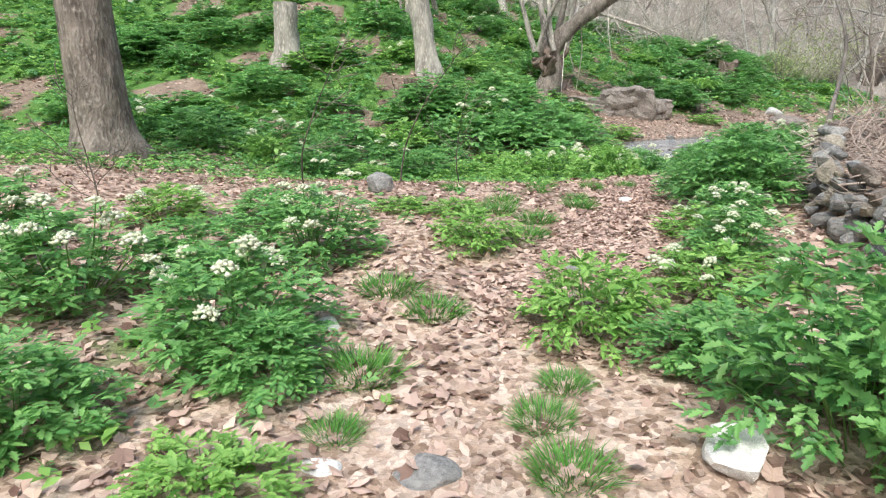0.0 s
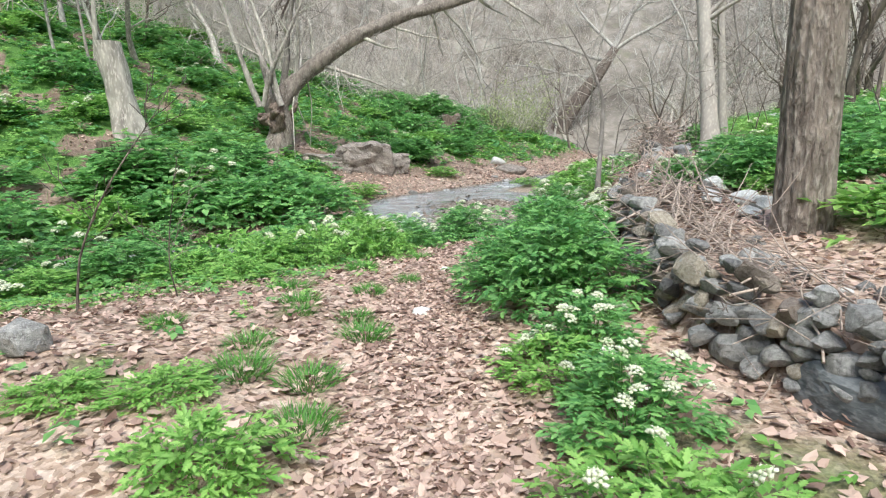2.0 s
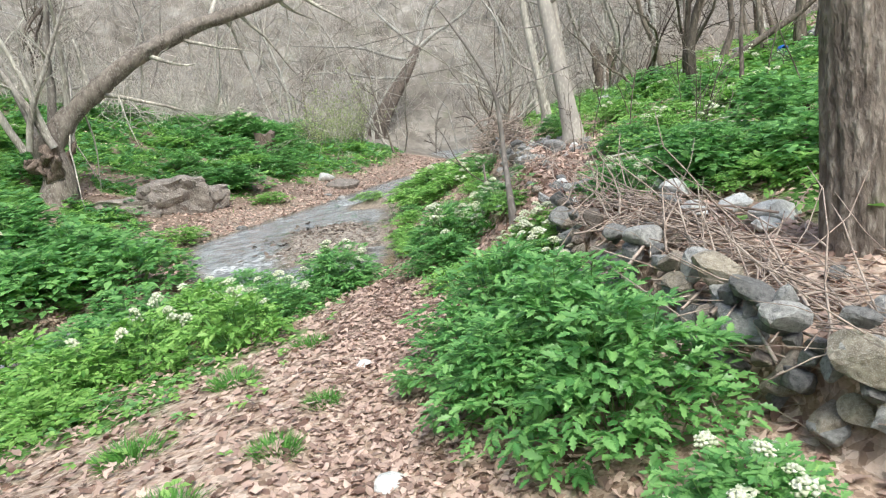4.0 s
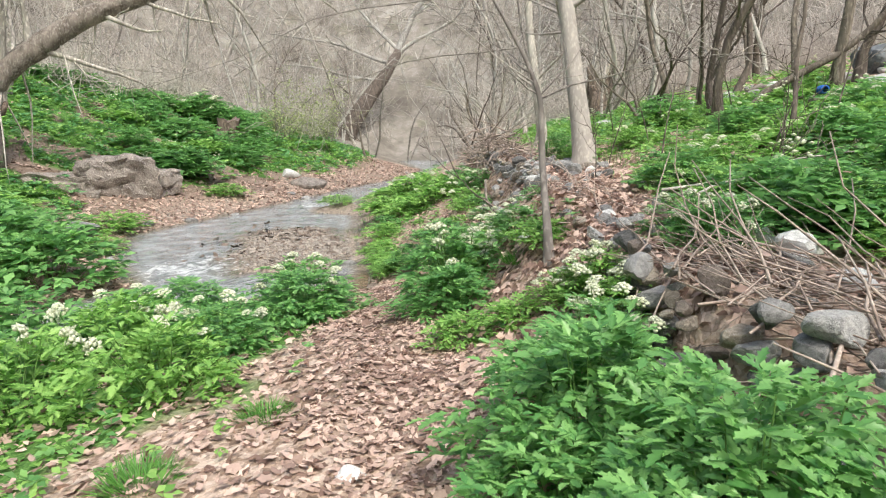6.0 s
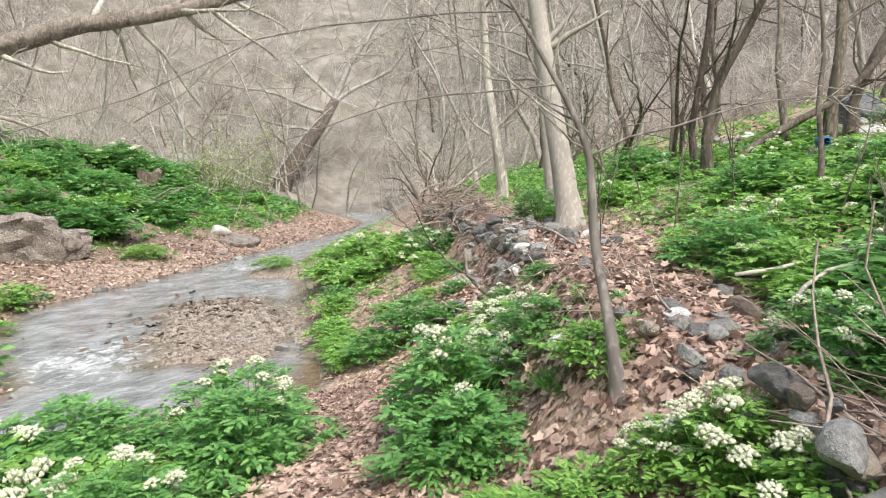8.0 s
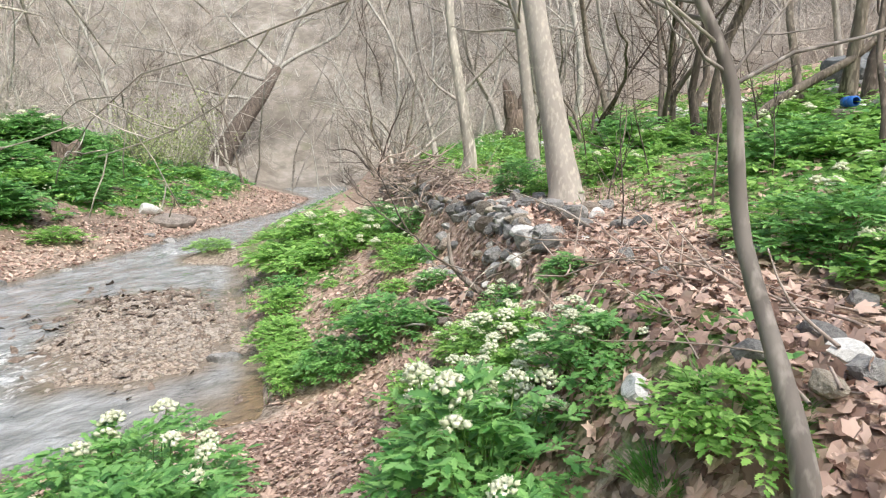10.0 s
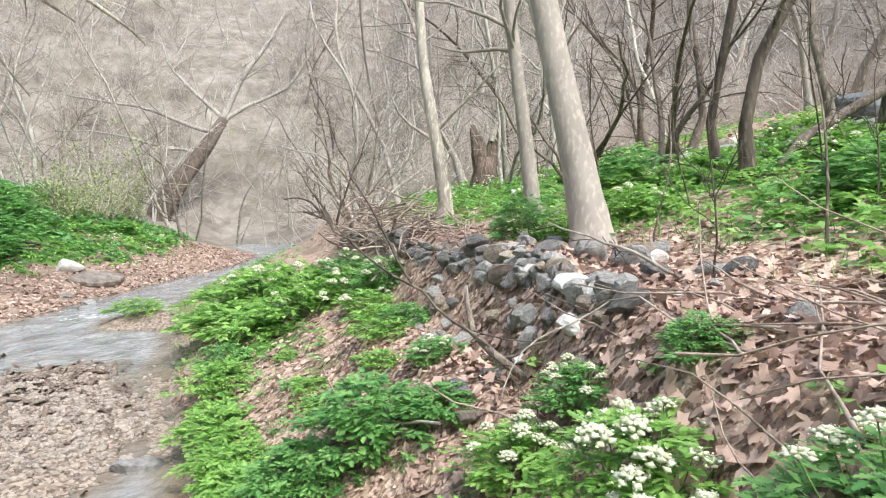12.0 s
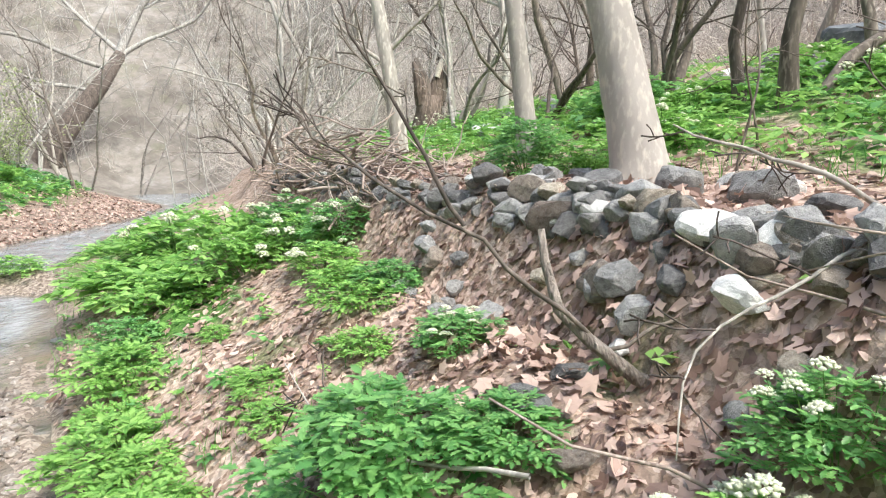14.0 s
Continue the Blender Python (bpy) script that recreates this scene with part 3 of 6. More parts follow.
def smooth_trunk(name, label, x, y, pts, radii, material, seed, branches=10, length=2.0, start=0.45, depth=2, bough=None):
    rng = np.random.default_rng(seed)
    pts, radii = np.array(pts, float), np.array(radii, float)
    k = np.linspace(0, len(pts) - 1, 22)
    fp = np.stack([np.interp(k, np.arange(len(pts)), pts[:, c]) for c in range(3)], -1)
    fp[1:-1] = (fp[:-2] + fp[1:-1] * 2 + fp[2:]) / 4
    fr = np.interp(k, np.arange(len(pts)), radii)
    t = Shape()
    t.tube(fp, fr, 16, 0.025, rng)
    b = Shape()
    grow(b, rng, fp, fr, branches, length, depth, 5, start)
    ob = thing(name, label, "tree", at(x, y))
    part("trunk", t.mesh("trunk", material), ob)
    part("crown", b.mesh("crown", bough or material), ob)["kind"] = "stuff"
    return ob


ridged_trunk("large_tree", "large tree trunk with brown-grey bark beside the leaf-covered bank", -4.6, 8.7, 4.2, 0.36, (-0.02, 0.0), M_BARK, 3, 10, 0.04, 0.55)
ridged_trunk("wall_tree", "thick tree with deeply furrowed grey-brown bark growing behind the stone wall", 4.16, 4.92, 3.6, 0.168, (-0.01, 0.0), M_BARK, 5, 16, 0.16, 0.22)
smooth_trunk("leaning_tree", "smooth pale grey tree leaning over the ruined wall", 9.25, 10.58, [(0, 0, -0.15), (0.02, 0.03, 0.15), (0.08, 0.18, 0.8), (0.2, 0.48, 2.0), (0.38, 0.9, 3.8), (0.65, 1.5, 7.0)], [0.25, 0.175, 0.14, 0.122, 0.105, 0.06], M_SMOOTH, 11, 7, 2.2, 0.62)
smooth_trunk("slender_tree", "slim grey tree with smooth bark beside the wall", 10.8, 11.75, [(0, 0, -0.15), (0.01, 0.03, 0.3), (0.04, 0.15, 1.2), (0.1, 0.35, 2.6), (0.1, 0.5, 6.5)], [0.13, 0.095, 0.08, 0.07, 0.04], M_SMOOTH, 12, 8, 2.0, 0.5)
smooth_trunk("slender_tree", "slim bent grey-brown tree near the brush heap", 12.9, 14.2, [(0, 0, -0.15), (0.03, -0.03, 0.3), (-0.03, 0.08, 1.2), (0.0, 0.35, 2.6), (0.0, 0.5, 6.5)], [0.17, 0.12, 0.1, 0.085, 0.045], M_GREYBARK, 13, 9, 2.2, 0.4)

# the young tree on the bank
smooth_trunk("young_tree", "young grey tree with bare spreading twigs on the bank", 4.68, 7.84, [(0, 0, -0.12), (0.01, 0.01, 0.1), (0.1, 0.11, 0.38), (0.22, 0.24, 0.68), (0.25, 0.27, 0.9), (0.26, 0.29, 1.14), (0.24, 0.38, 1.36), (0.19, 0.51, 1.62), (0.02, 0.72, 2.07)], [0.052, 0.036, 0.027, 0.025, 0.024, 0.021, 0.016, 0.013, 0.006], M_GREYBARK, 21, 6, 1.2, 0.6)

limbs = bpy.data.objects["young_tree"]
rng = np.random.default_rng(23)
for p, d, long, r in (((0.26, 0.29, 1.13), (0.65, -0.48, 0.36), 2.0, 0.012), ((0.21, 0.45, 1.5), (-0.9, 1.15, 0.12), 2.3, 0.011), ((0.25, 0.33, 1.24), (-0.8, 0.5, 0.55), 1.7, 0.01), ((0.2, 0.48, 1.56), (0.5, -0.1, 1.0), 1.4, 0.01), ((0.1, 0.62, 1.87), (-0.8, 0.9, -0.05), 2.6, 0.01), ((0.24, 0.38, 1.36), (0.5, 0.75, 0.4), 1.5, 0.008)):
    one = Shape()
    pts = wander(rng, p, d, long, 8, 0.12, 0.0)
    rr = 0.58 * r * np.linspace(1, 0.22, 9)
    one.tube(pts, rr, 6)
    bough = part("bough", one.mesh("bough", M_GREYBARK), limbs)
    one = Shape()
    grow(one, rng, pts, rr, 7, 0.8, 2, 3, 0.2, 0.0, 0.6)
    part("twig_spray", one.mesh("twig_spray", M_GREYBARK), bough)["kind"] = "stuff"

# stumps and old wood
def stump(name, label, x, y, height, radius, lean, seed, cut=True, ragged=0.0):
    rng = np.random.default_rng(seed)
    n = 18
    ang = np.arange(n) * 2 * np.pi / n
    t = Shape()
    rows = []
    for v in np.linspace(-0.1, 1, 9):
        r = radius * (1 + 0.5 * np.exp(-max(v, 0) * 7) * (1 + 0.4 * np.sin(3 * ang + seed)) + 0.05 * rng.normal(size=n))
        up = v * height + (ragged * height * (0.5 + 0.5 * np.sin(2 * ang + seed) + 0.4 * rng.normal(size=n)) if v == 1 else 0)
        rows.append(np.stack([np.cos(ang) * r + lean[0] * v * height, np.sin(ang) * r + lean[1] * v * height, np.full(n, 0.0) + up], -1))
    i, j = np.meshgrid(np.arange(8), np.arange(n), indexing="ij")
    t.add(np.concatenate(rows), np.stack([i * n + j, i * n + (j + 1) % n, (i + 1) * n + (j + 1) % n, (i + 1) * n + j], -1).reshape(-1, 4))
    ob = thing(name, label, "stump", at(x, y))
    part("trunk", t.mesh("trunk", M_GREYBARK if cut else M_ROT), ob)
    c = Shape()
    top = rows[-1] * [1, 1, 1] + [0, 0, 0.004]
    mid = top.mean(0) - [0, 0, 0 if cut else height * ragged * 0.8]
    c.add(np.vstack([top, mid]), np.array([(k, (k + 1) % n, n) for k in range(n)]))
    part("cut_face", c.mesh("cut_face", M_CUT if cut else M_ROT), ob, "pale sawn top" if cut else "dark rotten core")
    return ob


stump("tree_stump", "tall grey sawn stump on the slope", -0.42, 18.65, 2.0, 0.29, (-0.13, 0.0), 2)
stump("tree_stump", "short dark stump with a pale top", -4.48, 19.1, 1.6, 0.33, (0.0, 0.0), 4)
stump("rotten_stump", "low rotten brown stump among herbs", -0.66, 17.1, 0.5, 0.36, (0.0, 0.0), 6, False, 0.3)
stump("tree_stump", "small weathered stump on the green slope", 12.3, 28.6, 0.75, 0.4, (0.15, 0.0), 8, False, 0.12)


def broken_trunk(x, y, seed):
    """A rotten bole that has split into two jagged prongs."""
    rng = np.random.default_rng(seed)
    ob = thing("broken_stump", "broken hollow trunk with two prongs and pale splintered wood", "stump", at(x, y))
    s = Shape()
    s.tube(np.array([(0, 0, -0.15), (0, 0, 0.1), (0.01, 0, 0.45), (0.02, 0, 0.8)]), [0.46, 0.36, 0.29, 0.27], 18, 0.07, rng)
    part("trunk", s.mesh("trunk", M_ROT), ob)
    # along the wall the prongs stand side by side
    for side, top, label, m in ((-1, 1.55, "", M_ROT), (1, 1.75, "", M_ROT)):
        s = Shape()
        foot = np.array([0.1 * side, -0.1 * side, 0.6])
        pts = [foot, foot + [0.02 * side, -0.02 * side, 0.3], foot + [0.06 * side, -0.07 * side, 0.62], [0.24 * side, -0.26 * side, top]]
        s.tube(np.array(pts), [0.19, 0.17, 0.12, 0.02], 11, 0.16, rng)
        part("prong", s.mesh("prong", m), ob, label)
    s = Shape()
    s.tube(np.array([(-0.05, 0.05, 0.7), (-0.1, 0.1, 1.1), (-0.2, 0.22, 1.62)]), [0.17, 0.15, 0.05], 9, 0.14, rng)
    s.tube(np.array([(0.2, -0.2, 0.7), (0.26, -0.26, 1.1), (0.3, -0.3, 1.5)]), [0.12, 0.1, 0.02], 9, 0.14, rng)
    part("bark_shell", s.mesh("bark_shell", M_DARKBARK), ob)
    s = Shape()
    s.tube(np.array([(0.02, -0.2, 1.2), (0.08, -0.26, 1.42), (0.17, -0.3, 1.68)]), [0.06, 0.075, 0.02], 7, 0.2, rng)
    part("splinter", s.mesh("splinter", M_CUT), ob, "pale splintered wood")


broken_trunk(18.4, 16.2, 9)

# the great tree that leans over the water
rng = np.random.default_rng(31)
big = thing("overhanging_tree", "old tree with twisted base and a long arching limb", "tree", at(3.45, 22.2))
t = Shape()
limb = np.array([(0, 0, -0.3), (0.25, 0, 0.5), (0.1, 0.1, 1.2), (0.8, 0.0, 2.0), (2.4, -0.6, 3.2), (4.0, -1.2, 3.9), (5.6, -1.6, 4.3), (8.0, -2.0, 5.2), (10.5, -2.2, 6.6)])
k = np.linspace(0, 8, 34)
limb = np.stack([np.interp(k, range(9), limb[:, c]) for c in range(3)], -1)
limb[1:-1] = (limb[:-2] + limb[1:-1] * 2 + limb[2:]) / 4
lr = np.interp(k, [0, 1, 2, 3, 5, 8], [0.5, 0.38, 0.36, 0.25, 0.18, 0.09])
t.tube(limb, lr, 14, 0.07, rng)
part("trunk", t.mesh("trunk", M_BARK), big)
knot = Shape()
for k in range(13):
    a = rng.uniform(0, 6.28)
    pts = wander(rng, (0.12 + 0.2 * math.cos(a), 0.2 * math.sin(a), rng.uniform(0.55, 1.1)), (0.8 * math.cos(a) - 0.45, 0.8 * math.sin(a), rng.uniform(-0.3, 1.0)), rng.uniform(0.5, 0.95), 7, 0.55, 0.05)
    knot.tube(pts, np.linspace(rng.uniform(0.13, 0.24), 0.05, 8), 8, 0.14, rng)
part("root_knot", knot.mesh("root_knot", M_ROT), big, "twisted brown burr and roots")
b = Shape()
grow(b, rng, limb, lr, 16, 3.0, 2, 5, 0.35, -0.02)
for k in range(11):
    p = limb[rng.integers(9, 24)]
    pts = wander(rng, p, (rng.normal() * 0.25, rng.normal() * 0.25, -1), rng.uniform(1.4, 3.0), 6, 0.1, -0.06)
    b.tube(pts, np.linspace(0.03, 0.006, 7), 4)
for k in range(7):
    pts = wander(rng, (rng.uniform(-0.6, 0.9), rng.uniform(-0.4, 0.4), 1.2), (rng.normal() * 0.25 - 0.1, rng.normal() * 0.2, 1), rng.uniform(4, 7), 8, 0.08, 0.02)
    rr = np.linspace(rng.uniform(0.07, 0.13), 0.02, 9)
    one = Shape()
    one.tube(pts, rr, 6)
    part("stem", one.mesh("stem", M_GREYBARK), big)
    grow(b, rng, pts, rr, 6, 1.5, 2, 4)
part("crown", b.mesh("crown", M_GREYBARK), big)["kind"] = "stuff"

rng = np.random.default_rng(33)
far_tree = thing("stream_tree", "thick dark trunk leaning over the stream with pale boughs", "tree", at(24.7, 38.4))
bole = np.array([(0, 0, -0.5), (0.3, -0.15, 0.5), (1.3, -0.6, 2.0), (2.4, -1.1, 3.6), (3.4, -1.5, 5.2)])
s = Shape()
s.tube(bole, [0.72, 0.58, 0.47, 0.37, 0.26], 14, 0.06, rng)
part("trunk", s.mesh("trunk", M_DARKBARK), far_tree)
b = Shape()
for p, d, long, r in (((3.2, -1.4, 4.9), (1.5, -0.7, 2.6), 8.0, 0.24), ((2.9, -1.3, 4.4), (-2.4, 2.6, 1.3), 8.5, 0.13), ((2.2, -1.0, 3.3), (-2.6, 2.9, 0.5), 7.0, 0.1), ((3.4, -1.5, 5.2), (-2.0, 2.4, 2.6), 8.0, 0.12), ((3.3, -1.4, 5.0), (2.5, -2.6, 1.4), 6.5, 0.14)):
    s = Shape()
    pts = wander(rng, p, d, long, 8, 0.13, 0.01)
    rr = r * np.linspace(1, 0.22, 9)
    s.tube(pts, rr, 8)
    part("bough", s.mesh("bough", M_FAR), far_tree, "pale grey bough")
    grow(b, rng, pts, rr, 10, 3.4, 2, 4, 0.15, 0.0, 0.85)
part("crown", b.mesh("crown", M_FAR), far_tree)["kind"] = "stuff"

# dark crooked trees on the terrace
for k, (x, y, lx, ly, h, r, s) in enumerate([(11.5, 9.6, 0.18, -0.02, 6.5, 0.13, 41), (11.75, 9.35, 0.55, -0.45, 5.5, 0.12, 42), (12.1, 9.95, -0.02, 0.0, 7.0, 0.1, 43), (9.3, 7.8, -0.05, 0.03, 5.0, 0.055, 44),
        (12.7, 8.3, -0.03, 0.05, 7.0, 0.16, 45), (12.9, 8.05, 0.3, -0.25, 7.0, 0.14, 46), (13.8, 7.4, 0.12, -0.1, 7.0, 0.15, 47), (12.5, 8.75, 0.1, -0.1, 7.0, 0.1, 48), (15.5, 12.4, 0.05, 0.1, 8.0, 0.12, 49), (15.0, 10.8, 0.25, -0.2, 8.0, 0.12, 50)]):
    put(bare_tree("crooked_tree", "dark crooked bare tree on the herb-covered terrace", s, h, r * 0.56, (lx, ly), 11, 2.0, 2, M_DARKBARK, 9, 0.19, 0.22, group="crooked trees on the terrace"), x, y, 0)

# thin saplings close behind the wall
sapling_kinds = [bare_tree("sapling", "thin dark bare sapling with fine twigs", 60 + k, 1.2 + 0.4 * k, 0.008 + 0.0015 * k, (0.06, 0.04), 9, 0.6, 2, M_DARKBARK, 5, 0.1, 0.3, 7, 1.2, "bare saplings") for k in range(3)]
spots = [(7.76, 9.44), (9.05, 10.05), (8.3, 8.9), (6.5, 7.0), (9.9, 9.9), (10.6, 10.9), (9.2, 8.6), (7.5, 7.4), (8.6, 7.2), (11.2, 11.9), (6.9, 6.1), (10.4, 8.9), (0.2, 7.8), (-1.15, 5.2), (-0.5, 7.2), (-2.4, 4.3)]
for k, (x, y) in enumerate(spots):
    src = sapling_kinds[k % 3]
    if k < 3:
        put(src, x, y, 57 * k)
    else:
        copy_thing(src, at(x, y, 57 * k))

# the bare woods
rng = np.random.default_rng(77)
kinds = [bare_tree("woodland_tree", "bare grey woodland tree on the valley side", 100 + k, 8 + 0.8 * (k % 5), 0.05 + 0.015 * (k % 4), (rng.normal() * 0.1, rng.normal() * 0.1), 22, 3.0, 2, (M_FAR, M_GREYBARK, M_DARKBARK)[k % 3], 6, 0.15, 0.12, group="bare woods") for k in range(9)]
count = 0
while count < 215:
    a, r = rng.uniform(-0.75, 2.55), rng.uniform(13, 52)
    x, y = 5 + r * math.cos(a), 8 + r * math.sin(a)
    near, far, wall = (float(line_dist(x, y, s)) for s in (STREAM_NEAR, STREAM_FAR, WALL))
    if near > -2.5 and far < 2.0 or (0 < wall < 6 and near < 0) or (far > 0 and far < 7.5 and x < 18) or (wall < 0 and r < 15):
        continue
    m = at(x, y, rng.uniform(0, 360), 0, rng.uniform(0.75, 1.25))
    src = kinds[count % 9]
    if count < 9:
        src.matrix_basis = m
    else:
        copy_thing(src, m)
    count += 1

far_woods, dark_woods = Shape(), Shape()
for k in range(1250):
    a, r = rng.uniform(-1.0, 2.8), rng.uniform(28, 80)
    x, y = 5 + r * math.cos(a), 8 + r * math.sin(a)
    p = (x, y, z_of(x, y) - 0.2)
    spine = wander(rng, p, (rng.normal() * 0.4, rng.normal() * 0.4, 1), rng.uniform(4, 9), 5, 0.2, 0.02)
    rad = rng.uniform(0.03, 0.075) * np.linspace(1, 0.25, 6)
    woods = dark_woods if k % 5 < 2 else far_woods
    woods.tube(spine, rad, 4)
    grow(woods, rng, spine, rad, 10, 3.8, 1, 3, 0.12, 0.03, 1.0)
tagged(new("far_woods", far_woods.mesh("far_woods", M_FAR)), "bare grey-brown woods covering the far valley side, coloured pale for haze", "trees", kind="stuff")
tagged(new("far_woods", dark_woods.mesh("far_woods", M_GREYBARK)), "bare dark-stemmed woods covering the far valley side", "trees", kind="stuff")
thicket = Shape()
for k in range(1500):
    a, r = rng.uniform(-0.6, 2.3), rng.uniform(20, 62)
    x, y = 5 + r * math.cos(a), 8 + r * math.sin(a)
    near, far, wall = (float(line_dist(x, y, s)) for s in (STREAM_NEAR, STREAM_FAR, WALL))
    if near > -1 and far < 1 or (far > 0 and far < 9):
        continue
    for s in range(5):
        spine = wander(rng, (x + rng.normal() * 0.3, y + rng.normal() * 0.3, z_of(x, y) - 0.1), (rng.normal() * 1.1, rng.normal() * 1.1, 0.8), rng.uniform(1.0, 3.2), 3, 0.35, 0.0)
        thicket.tube(spine, 0.016 * np.linspace(1, 0.3, 4), 3)
tagged(new("thicket", thicket.mesh("thicket", M_BRUSH)), "tangle of bare brown shrubs at the foot of the hill, coloured pale for haze", "shrubs", kind="stuff")

# fine brush over the whole valley side
sprays = []
for k in range(5):
    one = Shape()
    for _ in range(5):
        pts = wander(rng, (rng.normal() * 0.15, rng.normal() * 0.15, -0.1), (rng.normal() * 0.7, rng.normal() * 0.7, 1), rng.uniform(1.4, 2.6), 3, 0.3, 0.0)
        one.tube(pts, 0.017 * np.linspace(1, 0.4, 4), 3, cap=False)
        for q in (1, 2):
            tw = wander(rng, pts[q], rng.normal(size=3) * [1, 1, 0.6] + [0, 0, 0.4], rng.uniform(0.6, 1.3), 2, 0.35, 0.0)
            one.tube(tw, 0.011 * np.linspace(1, 0.5, 3), 3, cap=False)
    sprays.append((np.concatenate(one.v), np.concatenate(one.f)))
brushy = Shape()
for verts, quads in sprays:
    a, r = rng.uniform(-0.6, 2.0, 1050), 23 + 42 * rng.uniform(0, 1, 1050) ** 1.25
    x, y = 5 + r * np.cos(a), 8 + r * np.sin(a)
    near, far = line_dist(x, y, STREAM_NEAR), line_dist(x, y, STREAM_FAR)
    ok = ~((near > -1.2) & (far < 1.2)) & ~((far > 0) & (far < 10) & (r < 36))
    x, y = x[ok], y[ok]
    n = len(x)
    brushy.spread(verts, quads, turn_mats(np.stack([x, y, land(x, y)], -1), rng.uniform(0, 6.28, n), rng.normal(size=n) * 0.12, rng.normal(size=n) * 0.12, rng.uniform(0.6, 1.3, n)))
tagged(new("hillside_brush", brushy.mesh("hillside_brush", M_BRUSH)), "fine bare brown brush over the valley side, distance haze in its pale colour", "shrubs", kind="stuff")


def bare_shrub(x, y, height, stems, seed, material, spread_out=0.45):
    """Several crooked stems from one root, with fine twigs."""
    rng = np.random.default_rng(seed)
    ob = thing("bare_shrub", "many-stemmed bare shrub with crooked grey twigs", "shrub", at(x, y), "bare shrubs at the wall's end")
    tw = Shape()
    for k in range(stems):
        a = 2 * math.pi * k / stems + rng.normal() * 0.3
        pts = wander(rng, (0.08 * math.cos(a), 0.08 * math.sin(a), -0.1), (spread_out * math.cos(a), spread_out * math.sin(a), 0.9), height * rng.uniform(0.7, 1.1), 9, 0.17, 0.0)
        rr = rng.uniform(0.03, 0.055) * np.linspace(1, 0.2, 10)
        one = Shape()
        one.tube(pts, rr, 6, 0.05, rng)
        part("stem", one.mesh("stem", material), ob)
        grow(tw, rng, pts, rr, 9, height * 0.4, 2, 3, 0.15, 0.0, 0.8)
    part("twig_spray", tw.mesh("twig_spray", material), ob)["kind"] = "stuff"


for x, y, height, stems, seed, m, wide in ((15.5, 18.1, 3.6, 7, 71, M_GREYBARK, 0.6), (14.3, 17.6, 2.6, 5, 72, M_DARKBARK, 0.7), (17.2, 19.0, 4.2, 6, 73, M_FAR, 0.5), (16.2, 14.6, 4.0, 5, 74, M_GREYBARK, 0.4), (14.6, 12.6, 3.6, 5, 75, M_DARKBARK, 0.35), (13.6, 10.8, 3.8, 4, 76, M_DARKBARK, 0.3), (19.5, 21.5, 4.5, 6, 77, M_FAR, 0.6)):
    bare_shrub(x, y, height, stems, seed, m, wide)

# a budding shrub on the far bank
rng = np.random.default_rng(91)
for x, y, size in ((16.8, 30.4, 1.0), (15.2, 29.6, 0.7), (18.5, 31.6, 0.8)):
    shrub = thing("budding_shrub", "twiggy shrub with a haze of pale green buds", "shrub", at(x, y))
    st, lf = Shape(), Shape()
    tips = []
    for k in range(26):
        pts = wander(rng, (rng.normal() * 0.3, rng.normal() * 0.3, -0.1), (rng.normal() * 0.4, rng.normal() * 0.4, 1), 3.4 * size * rng.uniform(0.5, 1.1), 6, 0.14, 0.0)
        st.tube(pts, np.linspace(0.022, 0.006, 7), 4)
        tips += [pts[i] + rng.normal(size=3) * 0.12 for i in (1, 2, 3, 4, 5, 6) for _ in range(14)]
    tips = np.array(tips)
    n = len(tips)
    lf.spread(np.array([(0, 0, 0), (0.5, -0.3, 0), (1, 0, 0), (0.5, 0.3, 0)]), np.array([(0, 1, 2, 3)]), turn_mats(tips, rng.uniform(0, 6.28, n), rng.normal(size=n) * 0.6, rng.normal(size=n) * 0.6, rng.uniform(0.06, 0.12, n)))
    part("stem", st.mesh("stem", M_GREYBARK), shrub)["kind"] = "stuff"
    part("foliage", lf.mesh("foliage", M_BUDS), shrub)["kind"] = "stuff"


# ---- the dry stone wall ----
def stone_mesh(seed, level=2, flat=0.7, material=None, blocky=0.5):
    rng = np.random.default_rng(seed)
    bm = bmesh.new()
    bmesh.ops.create_icosphere(bm, subdivisions=level, radius=1.0)
    planes = [(Vector(rng.normal(size=3)).normalized(), rng.uniform(0.48, 0.78)) for _ in range(11)]
    for v in bm.verts:
        p = v.co.copy()
        for nrm, d in planes:
            over = p.dot(nrm) - d
            if over > 0:
                p -= nrm * over * 0.9
        p *= 1 + 0.1 * noise.noise(p * 1.7 + Vector((seed, 0, 0))) + 0.04 * noise.noise(p * 5 + Vector((0, seed, 0)))
        v.co = (p.x, p.y * 0.8, p.z * flat)
    me = bpy.data.meshes.new("stone")
    bm.to_mesh(me)
    bm.free()
    me.materials.append(material or M_STONE)
    me.polygons.foreach_set("use_smooth", [False] * len(me.polygons))
    return me


STONES = [stone_mesh(k, 3, 0.62 + 0.06 * (k % 5), M_BROWNSTONE if k > 8 else M_STONE) for k in range(12)]
PALES = [stone_mesh(40 + k, 3, 0.6, M_PALE) for k in range(4)]


def along(line, s):
    for (ax, ay), (bx, by) in zip(line, line[1:]):
        d = math.hypot(bx - ax, by - ay)
        if s <= d:
            return ax + (bx - ax) * s / d, ay + (by - ay) * s / d, (bx - ax) / d, (by - ay) / d
        s -= d
    return bx, by, (bx - ax) / d, (by - ay) / d


wall_thing = thing("wall_dry_stone", "tumbled dry stone wall of grey fieldstones holding the terrace", "stone wall", kind="structure")
rng = np.random.default_rng(5)


